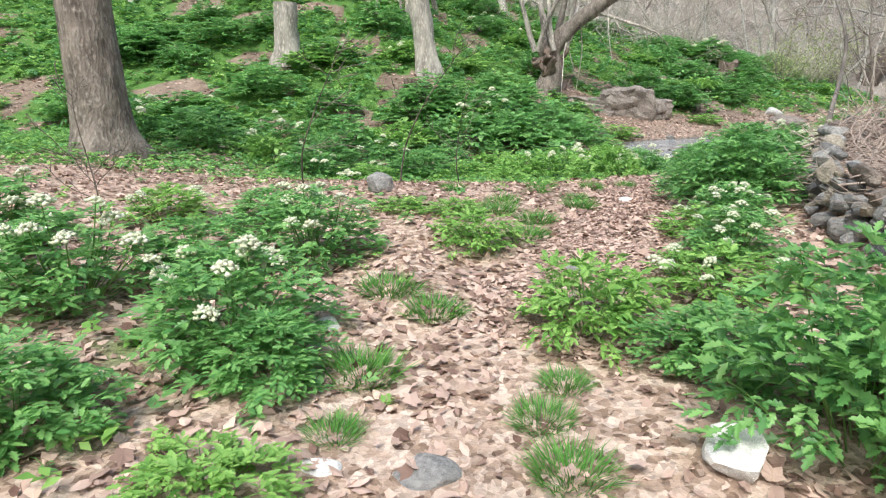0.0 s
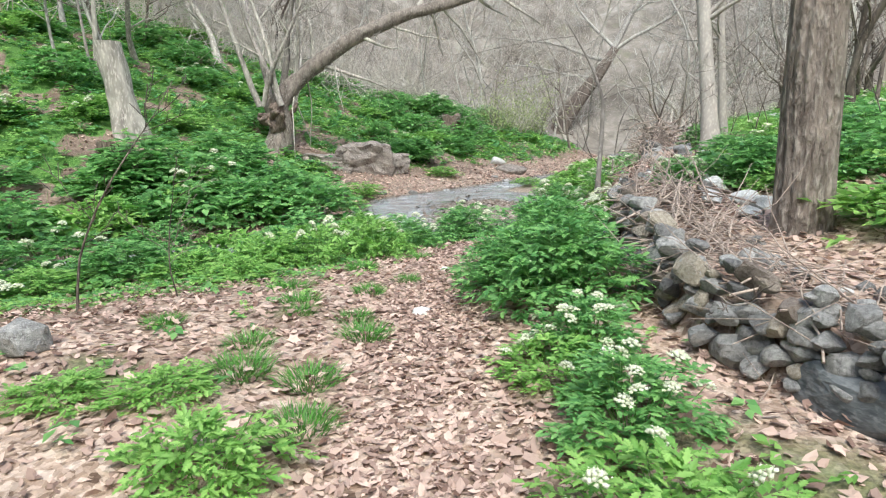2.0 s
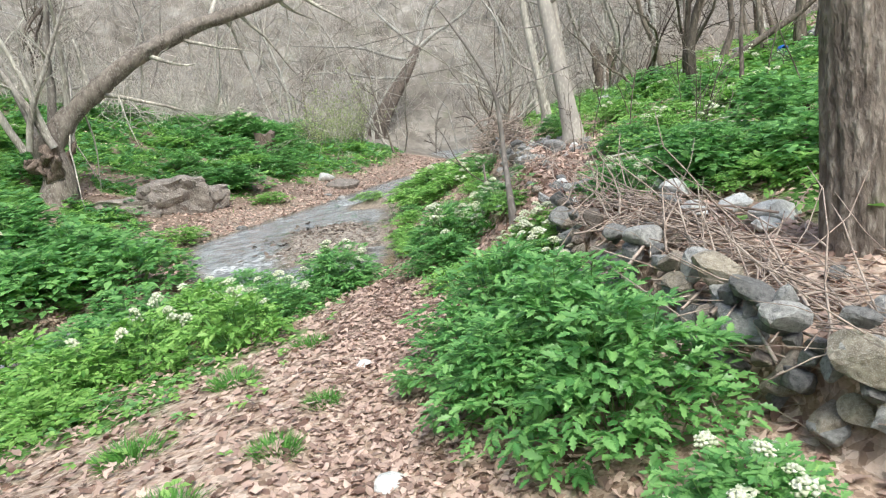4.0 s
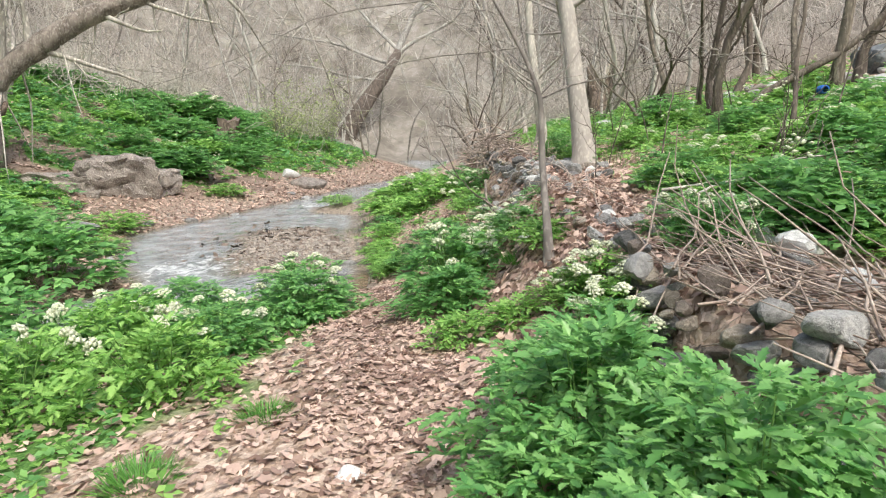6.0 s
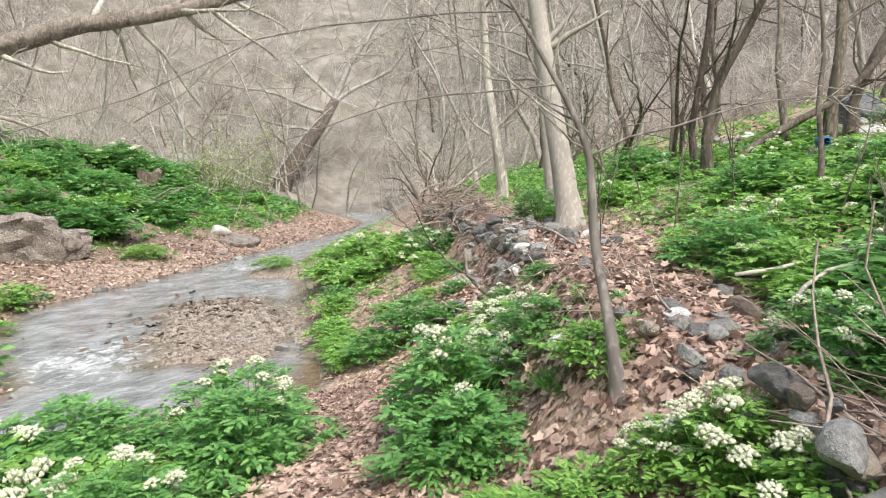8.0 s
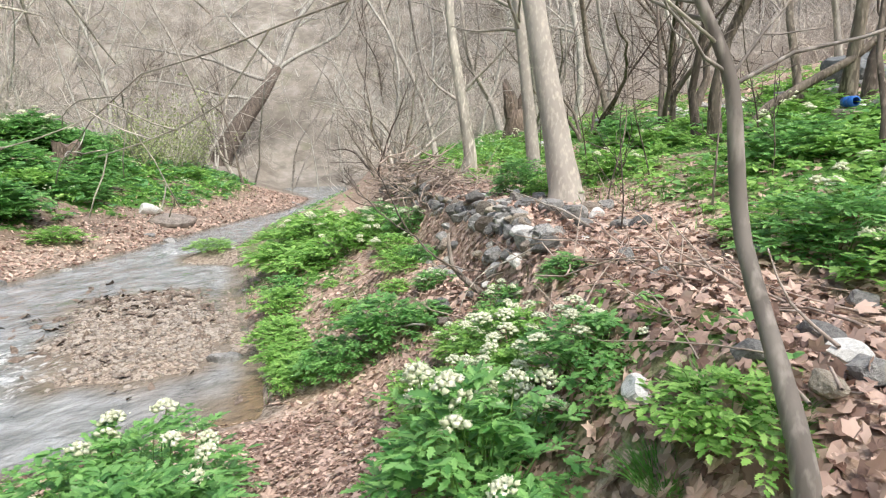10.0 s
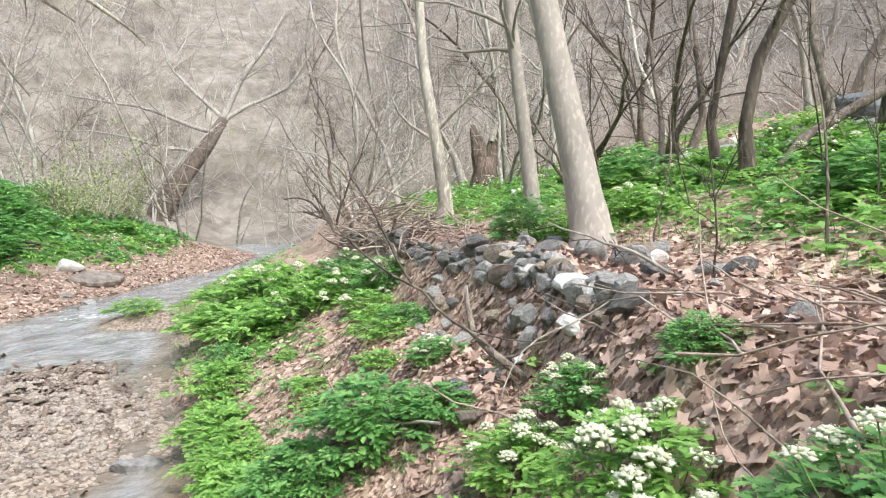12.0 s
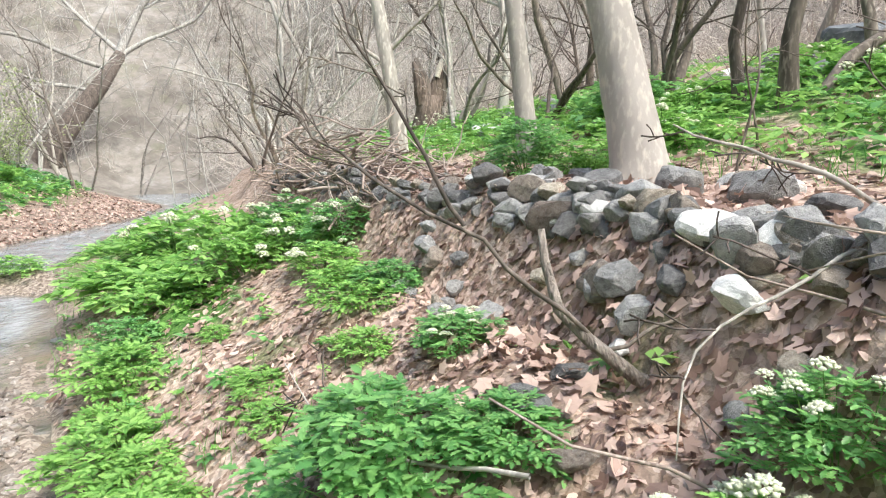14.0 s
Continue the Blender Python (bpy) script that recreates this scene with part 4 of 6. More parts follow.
def lay(x, y, z, r, mesh, tilt=18):
    m = pose(x, y, z, rng.normal() * tilt, rng.normal() * tilt, rng.uniform(0, 360)) @ Matrix.Diagonal((r * rng.uniform(0.9, 1.25), r, r * rng.uniform(0.8, 1.1), 1))
    return part("stone", mesh, wall_thing, "", m)


s = 6.6
while s < 25.5:
    x, y, tx, ty = along(WALL, s)
    nxw, nyw = -ty, tx
    full = 1.0 if y < 5.5 else 0.4 if y < 6.7 else (0.45 if y < 7.9 else (0.08 if y < 9.5 else 0.75))
    foot = float(land(x + nxw * 0.25, y + nyw * 0.25))
    top = float(land(x - nxw * 0.35, y - nyw * 0.35))
    z, k = foot + 0.05, 0
    while z < top + (0.13 if y < 6.0 else 0.04):
        r = rng.choice([rng.uniform(0.045, 0.075), rng.uniform(0.075, 0.12)]) * (1.2 if k == 0 else 1)
        if rng.random() < full:
            out = 0.14 - 0.22 * (z - foot) + rng.normal() * 0.03
            jig = rng.normal() * 0.06
            lay(x + nxw * out + tx * jig, y + nyw * out + ty * jig, z + r * 0.35, r, STONES[rng.integers(12)], 13)
        z += r * 0.92
        k += 1
    s += rng.uniform(0.11, 0.16)
# stones lying along the top
for k in range(120):
    s = rng.uniform(6.5, 27.0)
    x, y, tx, ty = along(WALL, s)
    o = rng.uniform(0.05, 0.75)
    if 6.2 < y < 7.3 and rng.random() < 0.5:
        continue
    px, py = x + ty * o, y - tx * o
    r = rng.uniform(0.04, 0.11)
    if 8.0 < y < 9.5 and rng.random() < 0.8:
        continue
    lay(px, py, z_of(px, py) + r * 0.3, r, STONES[rng.integers(12)] if rng.random() < 0.85 else PALES[rng.integers(4)])
# pale rocks at the back of the wall
for x, y, r in ((4.44, 5.45, 0.17), (4.6, 5.75, 0.15), (4.85, 6.3, 0.16), (5.05, 6.6, 0.15), (4.35, 5.9, 0.13), (4.2, 5.4, 0.12)):
    lay(x, y, z_of(x, y) + r * 0.35, r, PALES[rng.integers(4)], 8)
# the heap where the wall has fallen beneath the leaning tree
for k in range(75):
    sa = rng.uniform(17.2, 20.2)
    x, y, tx, ty = along(WALL, sa)
    o = abs(rng.normal()) * 0.33
    px, py = x - ty * o, y + tx * o
    r = rng.uniform(0.05, 0.13) * (1.15 - 0.5 * o)
    lay(px, py, z_of(px, py) + r * 0.4, r, STONES[rng.integers(12)] if rng.random() < 0.93 else PALES[rng.integers(4)])
# large stones seen singly
for x, y, r, k in ((2.72, 4.15, 0.13, 4), (5.25, 7.75, 0.1, 3), (5.3, 7.55, 0.12, 0), (5.2, 7.2, 0.12, 2), (5.5, 7.9, 0.1, 5), (5.05, 7.0, 0.1, 1), (8.35, 10.3, 0.2, 1), (8.05, 10.0, 0.18, 3), (8.6, 10.75, 0.16, 0), (7.75, 10.35, 0.12, 2), (8.7, 9.95, 0.12, 4), (7.75, 9.75, 0.11, 5)):
    lay(x, y, z_of(x, y) + r * 0.35, r, STONES[k], 8)


slab = part("stone", stone_mesh(78, 3, 0.8, M_SLATE), wall_thing, "large dark slate block at the foot of the wall", pose(2.74, 3.45, z_of(2.4, 3.4) + 0.07, 8, -4, 84) @ Matrix.Diagonal((0.46, 0.34, 0.22, 1)))


def loose(name, label, x, y, r, mesh, sink=0.3, flat=1.0, turn=0.0):
    ob = tagged(new(name, mesh), label, "stone")
    ob.matrix_basis = pose(x, y, z_of(x, y) + r * sink, 4, 3, turn) @ Matrix.Diagonal((r, r, r * flat, 1))
    return ob


loose("stone", "flat greenish-grey stone sunk in the path", -0.06, 1.8, 0.13, STONES[7], -0.05, 0.6, 20)
loose("stone", "squared pale stone block beside the path", 0.95, 1.8, 0.155, PALES[1], 0.2, 0.9, 15)
loose("stone", "small grey stone in the leaf litter", -0.57, 2.9, 0.09, PALES[0], 0.2, 0.7)
loose("stone", "flat stone in the leaf litter", -0.42, 1.86, 0.08, PALES[2], 0.0, 0.6)
loose("stone", "rounded grey stone lying on the leaf litter", -0.6, 6.0, 0.2, STONES[3], 0.3, 1.0, 70)
loose("stone", "pale flat stone trodden into the path", 1.72, 5.9, 0.09, PALES[3], 0.1, 0.6)
loose("stone", "pale stone trodden into the path", 2.5, 7.2, 0.1, PALES[0], 0.0, 0.5)
loose("stone", "pale mossy stone in the path", 0.85, 3.78, 0.11, STONES[8], 0.0, 0.7)


def ledge_block(wx, wy, wz, seed):
    """A block of bedded rock with broken, layered faces."""
    bm = bmesh.new()
    bmesh.ops.create_cube(bm, size=1.0)
    bmesh.ops.subdivide_edges(bm, edges=bm.edges[:], cuts=9, use_grid_fill=True)
    for v in bm.verts:
        q = Vector((v.co.x * wx, v.co.y * wy, v.co.z * wz))
        g = q * 1.4 + Vector((seed, 0, 0))
        flat = Vector((q.x, q.y, 0))
        if flat.length > 0.05:
            q += flat.normalized() * (0.025 * math.sin(17 * q.z + 2.2 * noise.noise(g)) + 0.09 * noise.cell(Vector((g.x * 1.6, g.y * 1.6, g.z * 2.5))))
        q += 0.17 * noise.noise_vector(g * 1.1) + 0.05 * noise.noise_vector(g * 4)
        v.co = q * (1 - 0.12 * max(0, abs(v.co.x) + abs(v.co.y) + abs(v.co.z) - 1.0))
    me = bpy.data.meshes.new("block")
    bm.to_mesh(me)
    bm.free()
    me.materials.append(M_LEDGE)
    return me


ledge = thing("rock_outcrop", "low layered grey-brown rock outcrop on the far bank", "rock", pose(5.45, 21.9, z_of(5.45, 21.5) + 0.05, 0, 0, -12))
for k, (cx, cy, cz, wx, wy, wz, yaw) in enumerate([(0.75, 0.2, 0.15, 1.5, 1.3, 1.15, 8), (-0.65, 0.1, 0.0, 2.1, 1.2, 0.75, -10), (1.5, 0.5, 0.0, 1.0, 1.1, 0.7, 30)]):
    part("block", ledge_block(wx, wy, wz, 3 + 7 * k), ledge, "", pose(cx, cy, cz, 0, 0, yaw))
LEDGE_ROCK = stone_mesh(91, 3, 0.7, M_LEDGE)
loose("boulder", "low grey boulder at the water's edge", 4.2, 18.6, 0.8, STONES[5], 0.05, 0.4, 60)
loose("boulder", "white rock on the far bank", 12.6, 24.6, 0.42, PALES[0], 0.3, 1.0, 30)
loose("boulder", "brown boulder at the edge of the stream", 12.6, 23.6, 0.75, LEDGE_ROCK, 0.05, 0.55, 30)
loose("boulder", "grey stone at the near water's edge", 3.3, 13.2, 0.5, PALES[1], 0.0, 0.5, 60)
loose("stone", "pale stone beside the young tree", 5.2, 8.45, 0.11, PALES[2], 0.2, 0.8, 30)
for k in range(60):
    x, y, tx, ty = along(STREAM_FAR if k % 3 else STREAM_NEAR, rng.uniform(12, 40))
    o = rng.normal() * 0.35
    loose("stone", "small wet stone at the edge of the stream", x - ty * o, y + tx * o, rng.uniform(0.06, 0.2), STONES[rng.integers(12)], 0.1, 0.8, rng.uniform(0, 360))["group"] = "stones along the stream"

# stones scattered at the top of the terrace
count = 0
while count < 110:
    sa, o = rng.uniform(12, 27), rng.normal(5.2, 0.75)
    x, y, tx, ty = along(WALL, sa)
    x, y = x + ty * o, y - tx * o
    loose("stone", "mossy grey fieldstone at the top of the terrace", x, y, rng.uniform(0.08, 0.28), STONES[rng.integers(12)] if rng.random() < 0.8 else PALES[rng.integers(4)], 0.2, 0.9, rng.uniform(0, 360))["group"] = "stones along the terrace top"
    count += 1

# a dark outcrop beyond the terrace
loose("stone", "flat mossy stone under the blue drum", 11.73, 8.2, 0.3, STONES[10], 0.2, 0.7, 30)
loose("boulder", "dark low outcrop at the head of the terrace", 15.7, 8.3, 0.75, stone_mesh(84, 3, 0.9, M_SLATE), 0.15, 0.85, 20)
loose("stone", "pale flat stone propped beside the dark outcrop", 15.0, 8.75, 0.24, PALES[1], 0.2, 0.7, 50)


# ---- herbs, grass and leaf litter ----
def leaflet():
    """One cut and toothed leaflet along x, from 0 to 1, folded at its midrib."""
    half = [(0.0, 0.02), (0.16, 0.07), (0.36, 0.25), (0.42, 0.13), (0.62, 0.25), (0.66, 0.12), (0.84, 0.15), (0.87, 0.06), (1.0, 0.012)]
    rim = half + [(x, -w) for x, w in half[-2:0:-1]]
    v = [(x, w, 0.25 * abs(w) - 0.12 * x * x) for x, w in rim] + [(0.45, 0, -0.04)]
    n = len(rim)
    return np.array(v), np.array([(k, (k + 1) % n, n) for k in range(n)])


LEAFLET = leaflet()
SIMPLE = (np.array([(0, 0, 0), (0.5, -0.3, 0.08), (1, 0, -0.1), (0.5, 0.3, 0.08)]), np.array([(0, 1, 2, 3)]))


def compound(shape, rng, tips, yaw, tilt, size, leafshape, fan=7):
    """Divided leaves: leaflets in pairs along a stalk that ends at each tip, and one at its end."""
    n = len(tips)
    ahead = np.stack([np.cos(yaw) * np.cos(tilt), np.sin(yaw) * np.cos(tilt), np.sin(tilt)], -1)
    for k in range(fan):
        pair, hand = (k + 1) // 2, (1 if k % 2 else -1) * (k > 0)
        along_stalk = size * (0.35 - 0.52 * pair) * rng.uniform(0.9, 1.1, n)
        s = size * (1.08 - 0.1 * (pair == 3)) * rng.uniform(0.82, 1.15, n)
        turned = yaw + hand * (0.98 - 0.1 * pair + rng.normal(size=n) * 0.14) + (rng.normal(size=n) * 0.1 if k == 0 else 0)
        shape.spread(*leafshape, turn_mats(tips + ahead * along_stalk[:, None], turned, tilt + 0.12 + rng.normal(size=n) * 0.2, rng.normal(size=n) * 0.25, s))


def clump_meshes(seed, radius, height, leaves, size, leafshape=LEAFLET, fan=7):
    rng = np.random.default_rng(seed)
    a = rng.uniform(0, 2 * np.pi, leaves)
    up = rng.uniform(0.02, 1.0, leaves)
    deep = np.where(rng.random(leaves) < 0.75, rng.uniform(0.8, 1.06, leaves), rng.uniform(0.4, 0.8, leaves))
    lump = 1 + 0.22 * np.sin(3 * a + seed) + 0.1 * np.sin(7 * a + 2 * seed)
    flat = np.sqrt(1 - np.minimum(up, 1) ** 2) * radius * deep * lump
    tips = np.stack([np.cos(a) * flat, np.sin(a) * flat, height * up * deep + 0.02], -1)
    f = Shape()
    compound(f, rng, tips, a + rng.normal(size=leaves) * 0.5, 0.28 * up - 0.16 + rng.normal(size=leaves) * 0.12, size * rng.uniform(0.75, 1.2, leaves), leafshape, fan)
    st = Shape()
    for p in tips[:: max(1, leaves // 26)]:
        root = np.array([p[0] * 0.25, p[1] * 0.25, -0.03])
        mid = (root + p) / 2 + [p[0] * 0.1, p[1] * 0.1, 0.04]
        st.tube(np.array([root, mid, p]), [0.004, 0.003, 0.002], 3, cap=False)
    return f, st, tips


def umbel_mesh(seed):
    """A rounded head of many small flower clusters."""
    rng = np.random.default_rng(seed)
    s = Shape()
    octa = np.array([(1, 0, 0), (0, 1, 0), (-1, 0, 0), (0, -1, 0), (0, 0, 0.75), (0, 0, -0.5)])
    faces = np.array([(0, 1, 4), (1, 2, 4), (2, 3, 4), (3, 0, 4), (1, 0, 5), (2, 1, 5), (3, 2, 5), (0, 3, 5)])
    n = 16
    a, k = np.arange(n) * 2.4, np.sqrt((np.arange(n) + 0.3) / n)
    p = np.stack([np.cos(a) * k * 0.036, np.sin(a) * k * 0.036, 0.024 * (1 - k * k) + rng.normal(size=n) * 0.002], -1)
    s.spread(octa, faces, turn_mats(p, rng.uniform(0, 6, n), rng.normal(size=n) * 0.3, rng.normal(size=n) * 0.3, rng.uniform(0.011, 0.014, n)))
    petal = np.array([(1, 0, 0.2), (0, 1, -0.2), (-1, 0, 0.2), (0, -1, -0.2)])
    q = np.repeat(p, 4, 0) + rng.normal(size=(4 * n, 3)) * [0.007, 0.007, 0.003] + [0, 0, 0.005]
    s.spread(petal, np.array([(0, 1, 2, 3)]), turn_mats(q, rng.uniform(0, 6, 4 * n), rng.normal(size=4 * n) * 0.5, rng.normal(size=4 * n) * 0.5, rng.uniform(0.003, 0.0048, 4 * n)))
    return s.mesh("flower_head", M_FLOWER)


UMBELS = [umbel_mesh(k) for k in range(3)]


def herb(seed, radius, height, leaves, size, material, flowers=0, label="", group="", leafshape=LEAFLET, fan=7, bloom=1.0):
    f, st, tips = clump_meshes(seed, radius, height, leaves, size, leafshape, fan)
    rng = np.random.default_rng(seed + 900)
    ob = thing("herb", label, "plant", group=group)
    part("foliage", f.mesh("foliage", material), ob)["kind"] = "stuff"
    heads = []
    for k in range(flowers):
        a, q = rng.uniform(0, 6.28), math.sqrt(rng.uniform(0, 0.8))
        p = np.array([math.cos(a) * q * radius, math.sin(a) * q * radius, height * (1.12 - 0.55 * q * q) * rng.uniform(0.85, 1.1)])
        st.tube(np.array([p * [0.3, 0.3, 0.0], p * [0.8, 0.8, 0.6], p]), [0.0045, 0.0035, 0.0025], 4, cap=False)
        heads.append(p)
    part("stalk", st.mesh("stalk", M_STEM), ob)["kind"] = "stuff"
    for k, p in enumerate(heads):
        part("flower_head", UMBELS[k % 3], ob, "", pose(*p, rng.normal() * 14, rng.normal() * 14, k * 40) @ Matrix.Scale(bloom * rng.uniform(0.95, 1.5), 4))
    return ob


GREEN, BLOOM, BRIGHT = "dark green herb with divided leaves growing in leaf litter", "leafy green herb with cream-white flower umbels", "fresh light green herb seedlings with divided leaves"
HERBS = {
    "g": [herb(200 + k, 0.42, 0.42, 330, 0.056, M_LEAF, 0, GREEN, "herb clumps") for k in range(4)],
    "f": [herb(220 + k, 0.4, 0.42, 260, 0.056, M_LEAF, 10, BLOOM, "flowering herb clumps") for k in range(3)],
    "b": [herb(240 + k, 0.38, 0.22, 170, 0.055, M_FRESH, 0, BRIGHT, "fresh herb clumps") for k in range(3)],
    "h": [herb(260 + k, 0.4, 0.26, 160, 0.055, M_FRESH, 7, BLOOM, "flowering herb clumps") for k in range(2)],
    "w": [herb(270 + k, 0.36, 0.4, 240, 0.054, M_FRESH, 14, "herb crowded with large cream-white flower umbels", "flowering herb clumps", bloom=1.15) for k in range(2)],
    # plainer leaves for the plants that stay far from the path
    "G": [herb(280 + k, 0.42, 0.4, 210, 0.072, M_LEAF, 0, GREEN, "herb clumps", SIMPLE, 5) for k in range(3)],
    "F": [herb(290 + k, 0.4, 0.42, 190, 0.072, M_LEAF, 8, BLOOM, "flowering herb clumps", SIMPLE, 5) for k in range(2)],
    "B": [herb(300 + k, 0.38, 0.2, 150, 0.07, M_FRESH, 0, BRIGHT, "fresh herb clumps", SIMPLE, 5) for k in range(3)],
    "H": [herb(310 + k, 0.4, 0.26, 150, 0.07, M_FRESH, 6, BLOOM, "flowering herb clumps", SIMPLE, 5) for k in range(2)],
}
placed = {k: 0 for k in HERBS}


def plant(kind, x, y, r=0.42, tall=1.0, turn=None):
    k = placed[kind]
    placed[kind] += 1
    src = HERBS[kind][k % len(HERBS[kind])]
    turn = (137.5 * k) % 360 if turn is None else turn
    s = r / 0.42
    m = pose(x, y, z_of(x, y) - 0.01, 0, 0, turn) @ Matrix.Diagonal((s, s, s * tall, 1))
    if k < len(HERBS[kind]):
        src.matrix_basis = m
        return src
    ob = copy_thing(src, Matrix.Identity(4))
    ob.matrix_basis = m
    return ob


# beside the first stretch of the path
for kind, x, y, r, tall in (("f", -0.85, 4.0, 0.45, 1), ("f", -1.0, 2.75, 0.45, 1), ("g", -0.75, 2.45, 0.3, 0.9), ("f", -2.05, 3.3, 0.5, 1), ("g", -1.5, 3.8, 0.4, 1), ("b", 0.22, 4.25, 0.34, 1.3), ("b", 0.72, 2.9, 0.4, 1.6),
        ("h", 1.5, 3.3, 0.4, 1), ("g", 1.15, 2.45, 0.3, 0.9), ("g", 1.4, 1.85, 0.46, 1.5), ("g", -1.55, 2.0, 0.36, 1)):
    plant(kind, x, y, r, tall)
for kind, x, y, r, tall in (("b", -0.75, 1.7, 0.3, 0.8), ("g", -2.6, 2.4, 0.4, 1), ("f", -3.0, 4.0, 0.5, 1), ("h", -2.2, 4.9, 0.4, 1), ("g", -1.4, 5.0, 0.35, 0.8), ("b", 0.1, 5.0, 0.28, 0.8), ("b", -0.35, 5.2, 0.25, 0.8), ("g", 1.75, 1.5, 0.4, 1), ("g", 1.9, 2.2, 0.4, 1), ("f", 1.85, 3.9, 0.35, 0.9), ("h", 1.9, 4.45, 0.35, 0.9)):
    plant(kind, x, y, r, tall)
# against the wall
for kind, x, y, r, tall in (("g", 2.52, 5.3, 0.46, 1.25), ("g", 2.75, 5.75, 0.46, 1.35), ("g", 2.42, 5.8, 0.4, 1.1), ("g", 3.0, 6.4, 0.45, 1.25), ("g", 3.35, 6.7, 0.36, 1.0), ("w", 4.45, 7.25, 0.34, 1.0), ("w", 4.4, 7.52, 0.24, 0.9), ("f", 3.7, 6.8, 0.34, 1.0), ("w", 4.22, 6.93, 0.34, 0.9), ("g", 3.1, 6.05, 0.36, 1.1), ("f", 2.15, 4.6, 0.32, 0.9), ("g", 2.6, 6.25, 0.35, 1)):
    plant(kind, x, y, r, tall)
# the low bank between path and water
for kind, x, y, r, tall in (("f", 4.4, 10.6, 0.55, 1), ("g", 4.1, 10.15, 0.5, 0.95), ("f", 3.1, 9.75, 0.45, 0.9), ("h", 2.6, 10.6, 0.6, 1.4), ("b", 2.5, 9.3, 0.55, 1.5), ("h", 1.8, 10.0, 0.6, 1.3), ("b", 1.2, 9.9, 0.6, 1.3), ("b", 0.4, 10.3, 0.6, 1), ("b", 3.4, 10.5, 0.5, 1), ("g", 1.6, 11.0, 0.6, 0.8), ("b", 0.9, 9.1, 0.5, 0.9), ("f", 3.0, 11.3, 0.6, 0.8), ("g", -0.4, 10.6, 0.6, 0.8), ("h", -1.2, 10.1, 0.6, 0.8)):
    plant(kind, x, y, r, tall)
for kind, x, y, r, tall in (("g", 3.6, 11.5, 0.55, 0.8), ("G", 2.2, 11.9, 0.6, 1.0), ("B", 1.0, 11.8, 0.6, 1.3), ("G", 0.0, 11.6, 0.65, 1.0), ("F", -1.0, 11.4, 0.65, 1.0), ("G", -2.1, 11.3, 0.65, 1.0), ("B", -3.1, 11.0, 0.65, 1.4), ("F", -2.2, 10.3, 0.55, 0.9), ("G", -4.2, 11.0, 0.65, 1.0), ("F", -5.2, 10.6, 0.65, 1.0),
        ("G", 3.0, 14.6, 0.85, 1.0), ("G", 1.7, 14.8, 0.9, 1.0), ("G", 2.6, 16.0, 0.95, 0.9), ("G", 0.4, 14.7, 0.9, 1.0), ("B", -0.9, 14.6, 0.9, 1.4), ("G", -2.3, 14.4, 0.9, 1.0), ("F", 1.0, 16.2, 0.9, 0.9), ("G", 3.4, 17.6, 0.8, 0.8), ("G", 2.0, 17.8, 1.0, 0.9), ("G", -0.6, 16.3, 0.95, 0.9), ("F", -3.8, 14.3, 0.8, 1.0)):
    plant(kind, x, y, r, tall)
rng = np.random.default_rng(18)
count = 0
while count < 80:
    x, y = rng.uniform(-9, 17), rng.uniform(15, 33)
    far = float(line_dist(x, y, STREAM_FAR))
    if far < 1.6 or far > 13 or rng.random() > 0.1 + float(green_cover(x, y)) or math.hypot(x - 5.5, y - 21.6) < 2.2 or math.hypot(x - 3.5, y - 22) < 1.2:
        continue
    plant(rng.choice(["G", "B", "F", "H"], p=[0.4, 0.42, 0.06, 0.12]), x, y, rng.uniform(0.6, 1.05), rng.uniform(0.6, 0.95))
    count += 1
# the bank below the young tree and on
for kind, x, y, r, tall in (("f", 4.85, 8.95, 0.5, 1.1), ("w", 5.25, 9.25, 0.42, 1), ("g", 4.45, 8.6, 0.4, 0.9), ("b", 4.0, 8.0, 0.3, 1), ("b", 4.2, 7.75, 0.3, 1), ("f", 5.45, 8.75, 0.32, 0.8), ("b", 4.95, 8.1, 0.32, 1), ("f", 4.85, 6.75, 0.3, 1.0), ("f", 5.1, 7.05, 0.3, 1.0), ("g", 6.55, 11.4, 0.34, 0.8), ("g", 6.88, 11.15, 0.45, 0.85), ("b", 6.75, 12.25, 0.36, 0.9), ("b", 6.5, 11.8, 0.35, 1)):
    plant(kind, x, y, r, tall)
